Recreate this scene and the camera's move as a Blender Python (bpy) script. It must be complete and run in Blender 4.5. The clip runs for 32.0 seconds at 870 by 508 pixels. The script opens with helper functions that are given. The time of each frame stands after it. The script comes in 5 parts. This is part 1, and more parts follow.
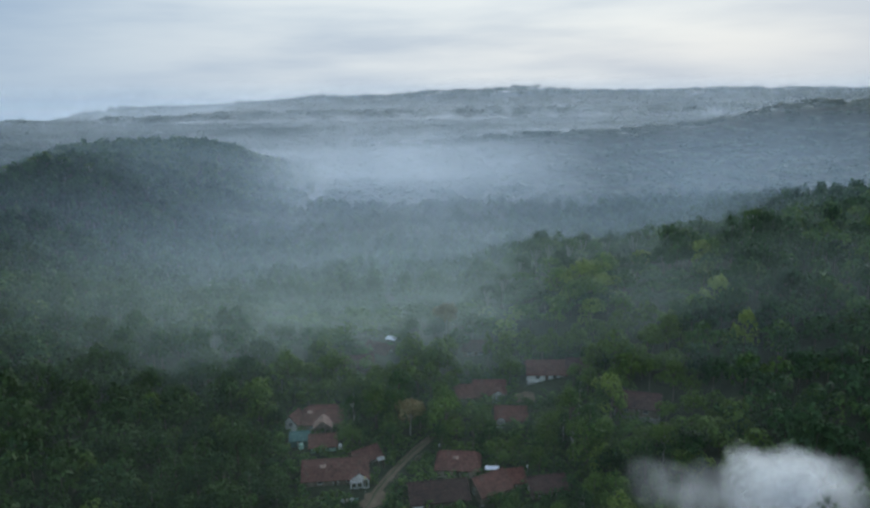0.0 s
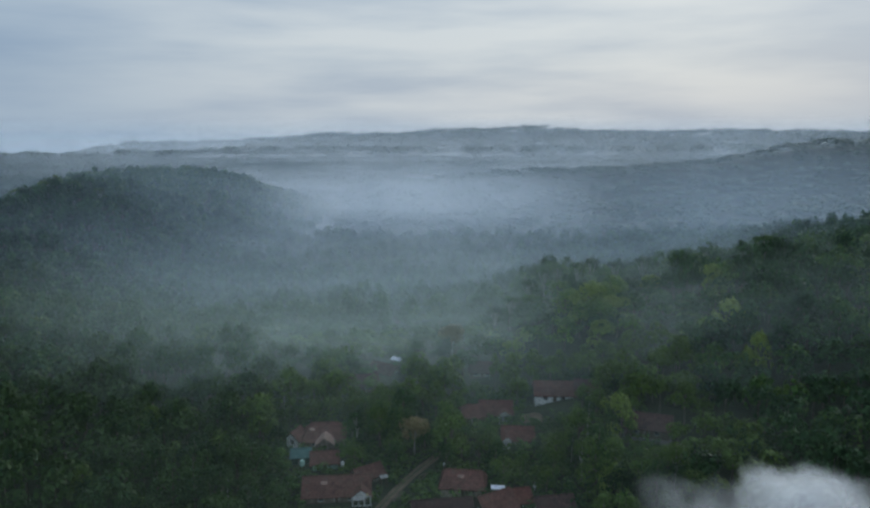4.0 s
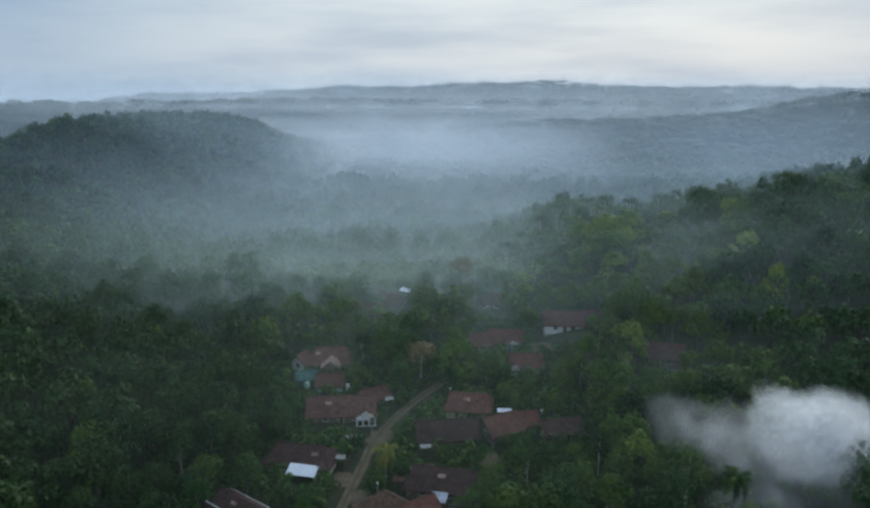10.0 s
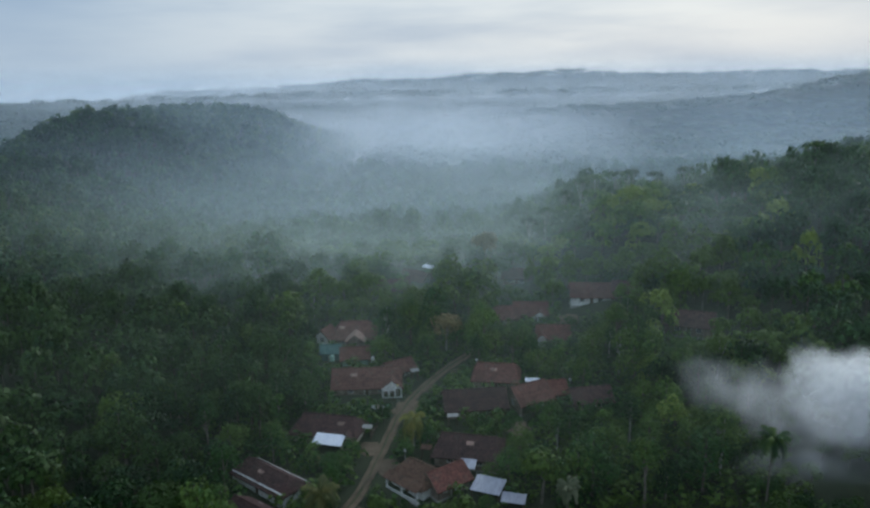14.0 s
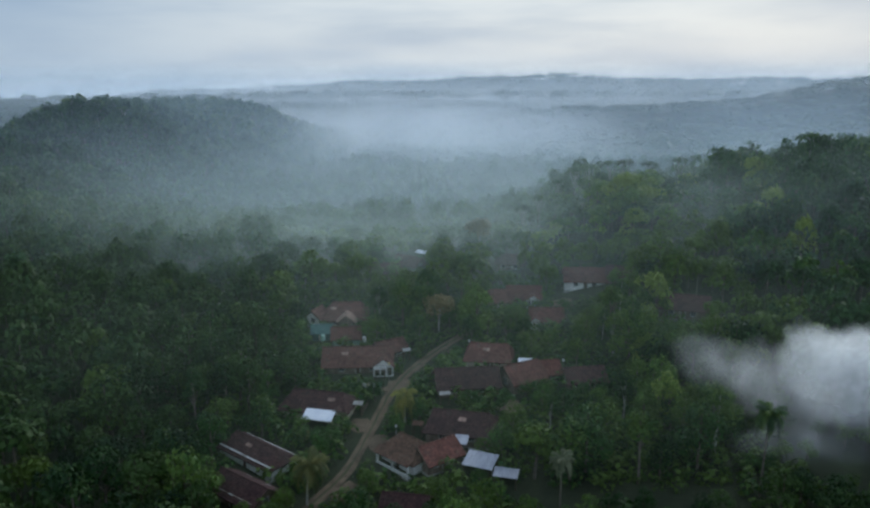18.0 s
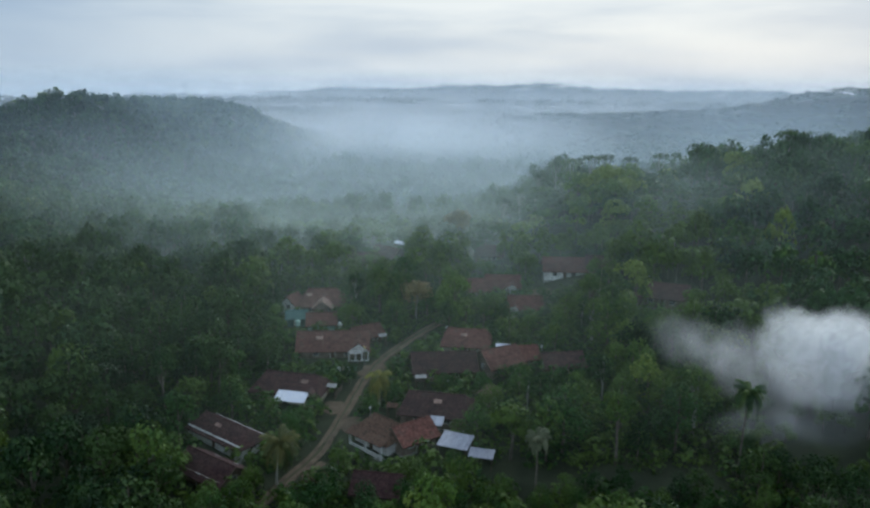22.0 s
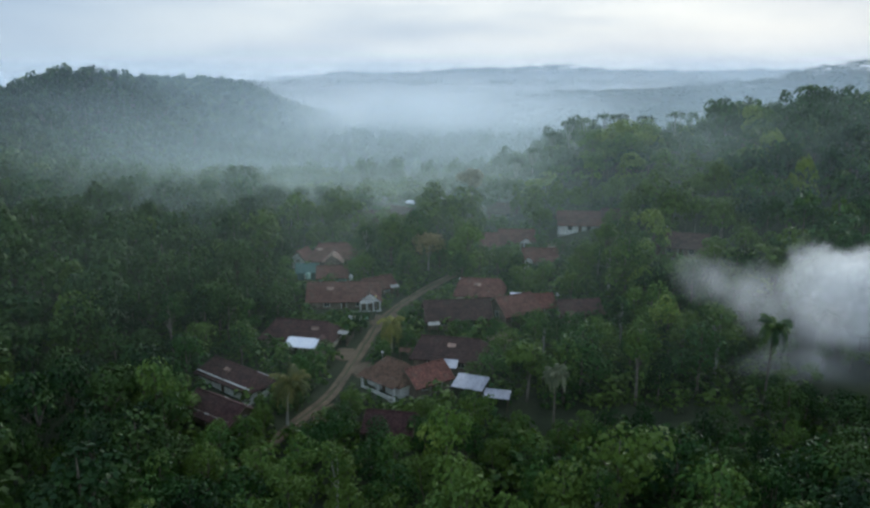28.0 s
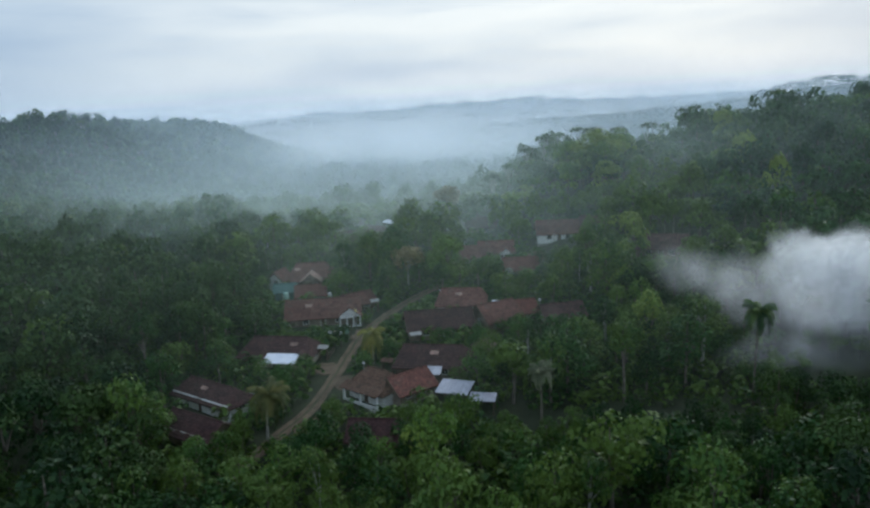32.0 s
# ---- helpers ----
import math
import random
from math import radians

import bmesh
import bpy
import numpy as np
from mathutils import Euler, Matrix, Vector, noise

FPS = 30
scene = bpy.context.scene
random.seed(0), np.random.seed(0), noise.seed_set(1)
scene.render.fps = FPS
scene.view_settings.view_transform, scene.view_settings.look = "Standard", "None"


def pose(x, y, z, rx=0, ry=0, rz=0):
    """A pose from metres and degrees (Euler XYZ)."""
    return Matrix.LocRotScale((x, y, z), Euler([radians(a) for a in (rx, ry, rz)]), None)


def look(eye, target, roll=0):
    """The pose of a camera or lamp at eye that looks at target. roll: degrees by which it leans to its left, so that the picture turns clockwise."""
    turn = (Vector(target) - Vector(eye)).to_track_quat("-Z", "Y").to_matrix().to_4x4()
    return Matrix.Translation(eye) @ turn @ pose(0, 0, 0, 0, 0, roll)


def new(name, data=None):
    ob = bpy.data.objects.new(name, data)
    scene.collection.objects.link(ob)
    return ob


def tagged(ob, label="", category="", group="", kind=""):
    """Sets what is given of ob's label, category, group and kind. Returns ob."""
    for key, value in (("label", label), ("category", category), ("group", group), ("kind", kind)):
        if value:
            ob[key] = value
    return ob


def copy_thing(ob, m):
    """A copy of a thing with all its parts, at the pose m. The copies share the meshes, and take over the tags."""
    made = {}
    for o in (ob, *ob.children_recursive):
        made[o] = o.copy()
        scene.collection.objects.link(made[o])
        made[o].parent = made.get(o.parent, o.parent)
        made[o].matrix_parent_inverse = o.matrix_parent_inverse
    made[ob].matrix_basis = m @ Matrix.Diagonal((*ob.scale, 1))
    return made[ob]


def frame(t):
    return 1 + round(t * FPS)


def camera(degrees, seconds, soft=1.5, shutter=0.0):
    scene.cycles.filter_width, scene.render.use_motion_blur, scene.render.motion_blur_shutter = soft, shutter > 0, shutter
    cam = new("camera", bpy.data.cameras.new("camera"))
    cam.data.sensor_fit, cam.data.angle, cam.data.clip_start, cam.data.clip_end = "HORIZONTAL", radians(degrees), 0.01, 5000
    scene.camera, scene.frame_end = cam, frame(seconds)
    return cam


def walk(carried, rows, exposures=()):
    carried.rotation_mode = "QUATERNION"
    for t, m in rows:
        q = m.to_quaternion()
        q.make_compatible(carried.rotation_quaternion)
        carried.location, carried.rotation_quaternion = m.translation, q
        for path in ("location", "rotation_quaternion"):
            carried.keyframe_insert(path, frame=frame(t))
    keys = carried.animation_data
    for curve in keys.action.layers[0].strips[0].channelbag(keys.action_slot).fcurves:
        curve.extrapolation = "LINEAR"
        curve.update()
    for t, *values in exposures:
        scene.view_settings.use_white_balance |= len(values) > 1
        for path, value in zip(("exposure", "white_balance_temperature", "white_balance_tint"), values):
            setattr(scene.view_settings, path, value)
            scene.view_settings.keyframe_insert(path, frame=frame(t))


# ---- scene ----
cam = camera(60.0, 32.0, soft=2.5)
PATH = [
    (0, (-0.87, -6.69, 78.71), (0.93, 41.89, 67.02), -0.92),
    (0.5, (-0.88, -6.58, 78.04), (-0.28, 41.91, 65.85), -1.79),
    (1, (-0.90, -6.47, 77.37), (-2.28, 42.16, 65.83), 0.83),
    (1.5, (-0.92, -6.35, 76.71), (-2.23, 42.58, 66.53), -0.61),
    (2, (-0.94, -6.24, 76.04), (-1.01, 42.70, 65.82), -0.09),
    (2.5, (-0.96, -6.13, 75.38), (-0.03, 42.57, 64.08), 1.01),
    (3, (-0.98, -6.02, 74.71), (1.12, 42.96, 64.85), 0.48),
    (3.5, (-1.00, -5.91, 74.05), (0.11, 43.23, 64.88), -0.59),
    (5.5, (-0.66, -5.24, 71.38), (2.29, 43.60, 61.11), 1.67),
    (6, (-0.54, -5.06, 70.71), (-1.82, 43.64, 59.45), -0.01),
    (6.5, (-0.42, -4.88, 70.04), (-1.82, 43.75, 58.51), 0.92),
    (7, (-0.29, -4.69, 69.38), (1.93, 43.91, 57.86), -0.78),
    (7.5, (-0.17, -4.51, 68.71), (4.23, 43.86, 56.85), 1.81),
    (8, (-0.05, -4.33, 68.04), (1.92, 44.29, 56.51), 0.50),
    (8.5, (0.02, -4.13, 67.45), (0.95, 44.51, 55.89), 0.07),
    (9, (0.10, -3.93, 66.85), (1.26, 44.46, 54.34), 0.60),
    (9.5, (0.18, -3.73, 66.26), (0.69, 44.77, 54.11), 0.51),
    (10, (0.25, -3.54, 65.66), (0.66, 45.02, 53.73), 0.31),
    (10.5, (0.33, -3.34, 65.07), (0.86, 45.11, 52.71), 0.62),
    (11, (0.41, -3.14, 64.47), (1.08, 45.46, 52.75), 1.14),
    (11.5, (0.48, -2.94, 63.88), (1.27, 45.56, 51.74), -0.71),
    (12, (0.56, -2.74, 63.28), (1.46, 45.72, 51.02), 0.16),
    (12.5, (0.33, -2.72, 62.68), (1.06, 46.00, 51.50), 0.06),
    (13, (0.10, -2.71, 62.07), (1.76, 45.86, 50.29), -0.35),
    (13.5, (-0.12, -2.69, 61.46), (-0.77, 46.11, 50.57), 2.72),
    (14, (-0.35, -2.67, 60.85), (-1.32, 45.77, 48.49), -1.09),
    (14.5, (-0.58, -2.65, 60.25), (-2.41, 46.09, 49.24), -0.34),
    (15, (-0.81, -2.63, 59.64), (-2.00, 45.92, 47.75), -0.24),
    (15.5, (-1.04, -2.61, 59.03), (-1.66, 46.07, 47.67), -0.53),
    (17.5, (-0.91, -2.35, 56.60), (-0.68, 46.30, 45.05), 2.19),
    (18, (-0.79, -2.27, 55.99), (-1.19, 46.23, 43.85), -0.20),
    (18.5, (-0.67, -2.19, 55.38), (-0.81, 46.41, 43.62), -0.17),
    (19, (-0.56, -2.11, 54.77), (-0.45, 46.60, 43.50), 0.17),
    (19.5, (-0.44, -2.03, 54.16), (0.31, 46.60, 42.55), 0.47),
    (20, (-0.32, -1.95, 53.55), (0.19, 46.65, 41.80), 1.45),
    (20.5, (-0.24, -1.82, 52.93), (-0.29, 46.74, 40.99), 1.35),
    (21, (-0.16, -1.69, 52.31), (0.47, 46.89, 40.47), 0.45),
    (21.5, (-0.08, -1.56, 51.69), (0.49, 47.20, 40.61), -0.43),
    (22, (-0.00, -1.43, 51.08), (0.79, 47.22, 39.53), 0.74),
    (22.5, (0.08, -1.30, 50.46), (0.04, 47.15, 38.09), 1.34),
    (23, (0.16, -1.16, 49.84), (0.43, 47.48, 38.29), 0.77),
    (23.5, (0.24, -1.03, 49.22), (0.41, 47.67, 37.93), -0.86),
    (24, (0.32, -0.90, 48.60), (-0.15, 47.71, 36.91), 0.08),
    (24.5, (0.28, -0.79, 48.03), (-0.74, 47.78, 36.21), 0.59),
    (25, (0.24, -0.68, 47.45), (-0.59, 47.85, 35.44), -1.79),
    (25.5, (0.20, -0.56, 46.87), (0.69, 48.03, 35.11), -0.82),
    (27.5, (0.04, -0.11, 44.56), (-0.42, 48.64, 33.49), -0.92),
    (28, (-0.00, -0.00, 43.98), (-0.00, 48.42, 31.51), -0.07),
    (28.5, (0.08, 0.09, 43.40), (1.86, 48.75, 32.05), -2.29),
    (29, (0.17, 0.17, 42.82), (2.69, 48.77, 31.35), -0.36),
    (29.5, (0.25, 0.26, 42.24), (0.07, 49.10, 31.53), -0.65),
    (30, (0.34, 0.35, 41.66), (-1.74, 49.06, 30.58), -1.44),
    (30.5, (0.42, 0.44, 41.08), (-1.03, 49.30, 30.57), -1.19),
    (31, (0.51, 0.53, 40.50), (-1.79, 49.41, 30.27), -1.78),
    (31.5, (0.59, 0.61, 39.92), (0.39, 49.55, 29.69), -1.61),
    (32, (0.68, 0.70, 39.34), (1.86, 49.64, 29.16), -2.63),
]
walk(cam, [(t, look(eye, target, roll)) for t, eye, target, roll in PATH], [(0, -0.17, 5850, 6), (3, -0.5, 5800, 6), (7, -0.38, 5800, 6), (11, -0.2, 5850, 6), (18, -0.22, 5850, 6), (25, 0.02, 5950, 6), (29, 0.05, 5950, 6), (32, 0.0, 5900, 6)])

# ---------------------------------------------------------------- world and light
scene.cycles.transparent_max_bounces = 96  # the mist is many thin veils
SUN_DIR = Vector((0.45, 0.80, 0.42)).normalized()
world = bpy.data.worlds.new("world")
scene.world = world
world.use_nodes = True
wn, wl = world.node_tree.nodes, world.node_tree.links
wn.clear()
w_out = wn.new("ShaderNodeOutputWorld")
w_sky = wn.new("ShaderNodeTexSky")
w_sky.sky_type, w_sky.sun_disc = "NISHITA", False
w_sky.sun_elevation = math.asin(SUN_DIR.z)
w_sky.sun_rotation = math.atan2(SUN_DIR.x, SUN_DIR.y)
w_sky.air_density, w_sky.dust_density = 1.2, 2.0
w_bg = wn.new("ShaderNodeBackground")
w_bg.inputs["Strength"].default_value = 0.06
wl.new(w_sky.outputs[0], w_bg.inputs[0])
w_tc = wn.new("ShaderNodeTexCoord")
w_dot = wn.new("ShaderNodeVectorMath")
w_dot.operation = "DOT_PRODUCT"
w_dot.inputs[1].default_value = Vector((0.08, 0.93, 0.32)).normalized()
wl.new(w_tc.outputs["Generated"], w_dot.inputs[0])
w_glow = wn.new("ShaderNodeMapRange")
w_glow.interpolation_type = "SMOOTHSTEP"
w_glow.inputs["From Min"].default_value, w_glow.inputs["From Max"].default_value = 0.80, 0.99
wl.new(w_dot.outputs["Value"], w_glow.inputs["Value"])
w_map = wn.new("ShaderNodeMapping")
w_map.inputs["Scale"].default_value = (1.6, 1.6, 11.0)
w_map.inputs["Rotation"].default_value = (0.0, radians(4), 0.0)
wl.new(w_tc.outputs["Generated"], w_map.inputs[0])
w_noise = wn.new("ShaderNodeTexNoise")
w_noise.inputs["Scale"].default_value, w_noise.inputs["Detail"].default_value = 1.6, 6.0
w_noise.inputs["Roughness"].default_value = 0.5
wl.new(w_map.outputs[0], w_noise.inputs["Vector"])
w_ramp = wn.new("ShaderNodeValToRGB")
w_ramp.color_ramp.elements[0].position, w_ramp.color_ramp.elements[0].color = 0.36, (0.49, 0.60, 0.75, 1)
w_ramp.color_ramp.elements[1].position, w_ramp.color_ramp.elements[1].color = 0.68, (0.68, 0.77, 0.86, 1)
wl.new(w_noise.outputs["Fac"], w_ramp.inputs[0])
w_mix = wn.new("ShaderNodeMix")
w_mix.data_type = "RGBA"
w_mix.inputs["B"].default_value = (1.03, 1.03, 1.01, 1)
wl.new(w_ramp.outputs[0], w_mix.inputs["A"])
w_cf = wn.new("ShaderNodeMath")
w_cf.operation = "MULTIPLY"
wl.new(w_glow.outputs[0], w_cf.inputs[0])
w_cn = wn.new("ShaderNodeMapRange")
w_cn.inputs["From Min"].default_value, w_cn.inputs["From Max"].default_value = 0.35, 0.6
w_cn.inputs["To Min"].default_value, w_cn.inputs["To Max"].default_value = 0.4, 1.1
wl.new(w_noise.outputs["Fac"], w_cn.inputs["Value"])
wl.new(w_cn.outputs[0], w_cf.inputs[1])
wl.new(w_cf.outputs[0], w_mix.inputs["Factor"])
w_cloud = wn.new("ShaderNodeBackground")
w_cloud.inputs["Strength"].default_value = 0.95
wl.new(w_mix.outputs["Result"], w_cloud.inputs[0])
w_both = wn.new("ShaderNodeMixShader")
w_both.inputs[0].default_value = 0.85
wl.new(w_bg.outputs[0], w_both.inputs[1])
wl.new(w_cloud.outputs[0], w_both.inputs[2])
wl.new(w_both.outputs[0], w_out.inputs[0])

sun = new("sun", bpy.data.lights.new("sun", "SUN"))
sun.data.energy, sun.data.angle, sun.data.color = 1.05, radians(25), (1.0, 0.96, 0.88)
sun.matrix_world = look((300, 600, 400), (300 - SUN_DIR.x * 100, 600 - SUN_DIR.y * 100, 400 - SUN_DIR.z * 100))


# ---------------------------------------------------------------- materials
def material(name, rough=0.8, spec=0.3, metal=0.0):
    m = bpy.data.materials.new(name)
    m.use_nodes = True
    b = m.node_tree.nodes["Principled BSDF"]
    b.inputs["Roughness"].default_value = rough
    b.inputs["Specular IOR Level"].default_value = spec
    b.inputs["Metallic"].default_value = metal
    return m, m.node_tree.nodes, m.node_tree.links, b


def noise_node(n, l, scale, detail=4.0, coord="Object", stretch=None):
    tc = n.new("ShaderNodeTexCoord")
    t = n.new("ShaderNodeTexNoise")
    t.inputs["Scale"].default_value, t.inputs["Detail"].default_value = scale, detail
    if stretch:
        mp = n.new("ShaderNodeMapping")
        mp.inputs["Scale"].default_value = stretch
        l.new(tc.outputs[coord], mp.inputs[0])
        l.new(mp.outputs[0], t.inputs["Vector"])
    else:
        l.new(tc.outputs[coord], t.inputs["Vector"])
    return t


def ramp(n, l, src, stops):
    r = n.new("ShaderNodeValToRGB")
    els = r.color_ramp.elements
    while len(els) < len(stops):
        els.new(0.5)
    for e, (p, c) in zip(els, stops):
        e.position, e.color = p, (*c, 1)
    l.new(src, r.inputs[0])
    return r


def blend(n, l, a, b, fac, mode="MIX"):
    mx = n.new("ShaderNodeMix")
    mx.data_type, mx.blend_type = "RGBA", mode
    for key, v in (("A", a), ("B", b), ("Factor", fac)):
        if isinstance(v, (int, float)):
            mx.inputs[key].default_value = v
        elif isinstance(v, tuple):
            mx.inputs[key].default_value = (*v, 1)
        else:
            l.new(v, mx.inputs[key])
    return mx.outputs["Result"]


def plain(name, lo, hi, scale=1.5, rough=0.8, bump=0.3, spec=0.3, metal=0.0, fine=18.0):
    """A surface with broad stains and fine grain between two colours."""
    m, n, l, b = material(name, rough, spec, metal)
    broad, grain = noise_node(n, l, scale, 5), noise_node(n, l, fine, 3)
    c = blend(n, l, ramp(n, l, broad.outputs["Fac"], [(0.3, lo), (0.7, hi)]).outputs[0],
              ramp(n, l, grain.outputs["Fac"], [(0.3, (0.7, 0.7, 0.7)), (0.7, (1.2, 1.2, 1.2))]).outputs[0], 0.6, "MULTIPLY")
    l.new(c, b.inputs["Base Color"])
    bp = n.new("ShaderNodeBump")
    bp.inputs["Strength"].default_value, bp.inputs["Distance"].default_value = bump, 0.02
    l.new(grain.outputs["Fac"], bp.inputs["Height"])
    l.new(bp.outputs[0], b.inputs["Normal"])
    return m


def tile_roof(name, lo, hi, moss):
    """Clay tiles in courses, with moss and weathered patches."""
    m, n, l, b = material(name, 0.85, 0.25)
    broad, grain = noise_node(n, l, 0.8, 6), noise_node(n, l, 3.0, 4)
    obj = n.new("ShaderNodeObjectInfo")
    c = ramp(n, l, broad.outputs["Fac"], [(0.25, lo), (0.55, hi), (0.8, moss)]).outputs[0]
    c = blend(n, l, c, ramp(n, l, grain.outputs["Fac"], [(0.3, (0.45, 0.45, 0.46)), (0.5, (1.0, 1.0, 1.0)), (0.72, (1.7, 1.6, 1.5))]).outputs[0], 0.8, "MULTIPLY")
    c = blend(n, l, c, ramp(n, l, obj.outputs["Random"], [(0.0, (0.8, 0.8, 0.8)), (1.0, (1.15, 1.1, 1.1))]).outputs[0], 1.0, "MULTIPLY")
    l.new(c, b.inputs["Base Color"])
    tc = n.new("ShaderNodeTexCoord")
    waves = []
    for axis, scale in (("X", 2.2), ("Y", 2.0)):
        w = n.new("ShaderNodeTexWave")
        w.bands_direction, w.wave_profile = axis, "SAW" if axis == "Y" else "SIN"
        w.inputs["Scale"].default_value, w.inputs["Distortion"].default_value = scale, 0.4
        l.new(tc.outputs["Object"], w.inputs["Vector"])
        waves.append(w)
    add = n.new("ShaderNodeMath")
    l.new(waves[0].outputs["Fac"], add.inputs[0])
    l.new(waves[1].outputs["Fac"], add.inputs[1])
    bp = n.new("ShaderNodeBump")
    bp.inputs["Strength"].default_value, bp.inputs["Distance"].default_value = 0.8, 0.05
    l.new(add.outputs[0], bp.inputs["Height"])
    l.new(bp.outputs[0], b.inputs["Normal"])
    return m


def metal_roof(name, lo, hi):
    """Corrugated sheet with dull, streaked zinc."""
    m, n, l, b = material(name, 0.45, 0.5, 0.25)
    s = noise_node(n, l, 1.0, 5, stretch=(3.0, 0.5, 1.0))
    l.new(ramp(n, l, s.outputs["Fac"], [(0.3, lo), (0.65, hi)]).outputs[0], b.inputs["Base Color"])
    tc = n.new("ShaderNodeTexCoord")
    w = n.new("ShaderNodeTexWave")
    w.bands_direction = "X"
    w.inputs["Scale"].default_value = 3.0
    l.new(tc.outputs["Object"], w.inputs["Vector"])
    bp = n.new("ShaderNodeBump")
    bp.inputs["Strength"].default_value, bp.inputs["Distance"].default_value = 0.6, 0.03
    l.new(w.outputs["Fac"], bp.inputs["Height"])
    l.new(bp.outputs[0], b.inputs["Normal"])
    return m


def foliage(name, dark, mid, light, scale=0.14, glow=0.25):
    """Leaves: colour varies from tree to tree by broad noise and from leaf to leaf."""
    m, n, l, b = material(name, 0.55, 0.25)
    geo, obj = n.new("ShaderNodeNewGeometry"), n.new("ShaderNodeObjectInfo")
    pos = n.new("ShaderNodeTexNoise")
    pos.inputs["Scale"].default_value, pos.inputs["Detail"].default_value = scale, 3.0
    l.new(geo.outputs["Position"], pos.inputs["Vector"])
    mixv = n.new("ShaderNodeMath")
    mixv.operation = "MULTIPLY_ADD"
    l.new(geo.outputs["Random Per Island"], mixv.inputs[0])
    mixv.inputs[1].default_value = 0.22
    l.new(pos.outputs["Fac"], mixv.inputs[2])
    own = n.new("ShaderNodeMath")
    own.operation = "MULTIPLY_ADD"
    l.new(obj.outputs["Random"], own.inputs[0])
    own.inputs[1].default_value = 0.5
    l.new(mixv.outputs[0], own.inputs[2])
    c = ramp(n, l, own.outputs[0], [(0.52, dark), (0.82, mid), (1.12, light)]).outputs[0]
    l.new(c, b.inputs["Base Color"])
    tr = n.new("ShaderNodeBsdfTranslucent")
    l.new(c, tr.inputs["Color"])
    mx = n.new("ShaderNodeMixShader")
    mx.inputs[0].default_value = glow
    l.new(b.outputs[0], mx.inputs[1])
    l.new(tr.outputs[0], mx.inputs[2])
    l.new(mx.outputs[0], n["Material Output"].inputs[0])
    return m


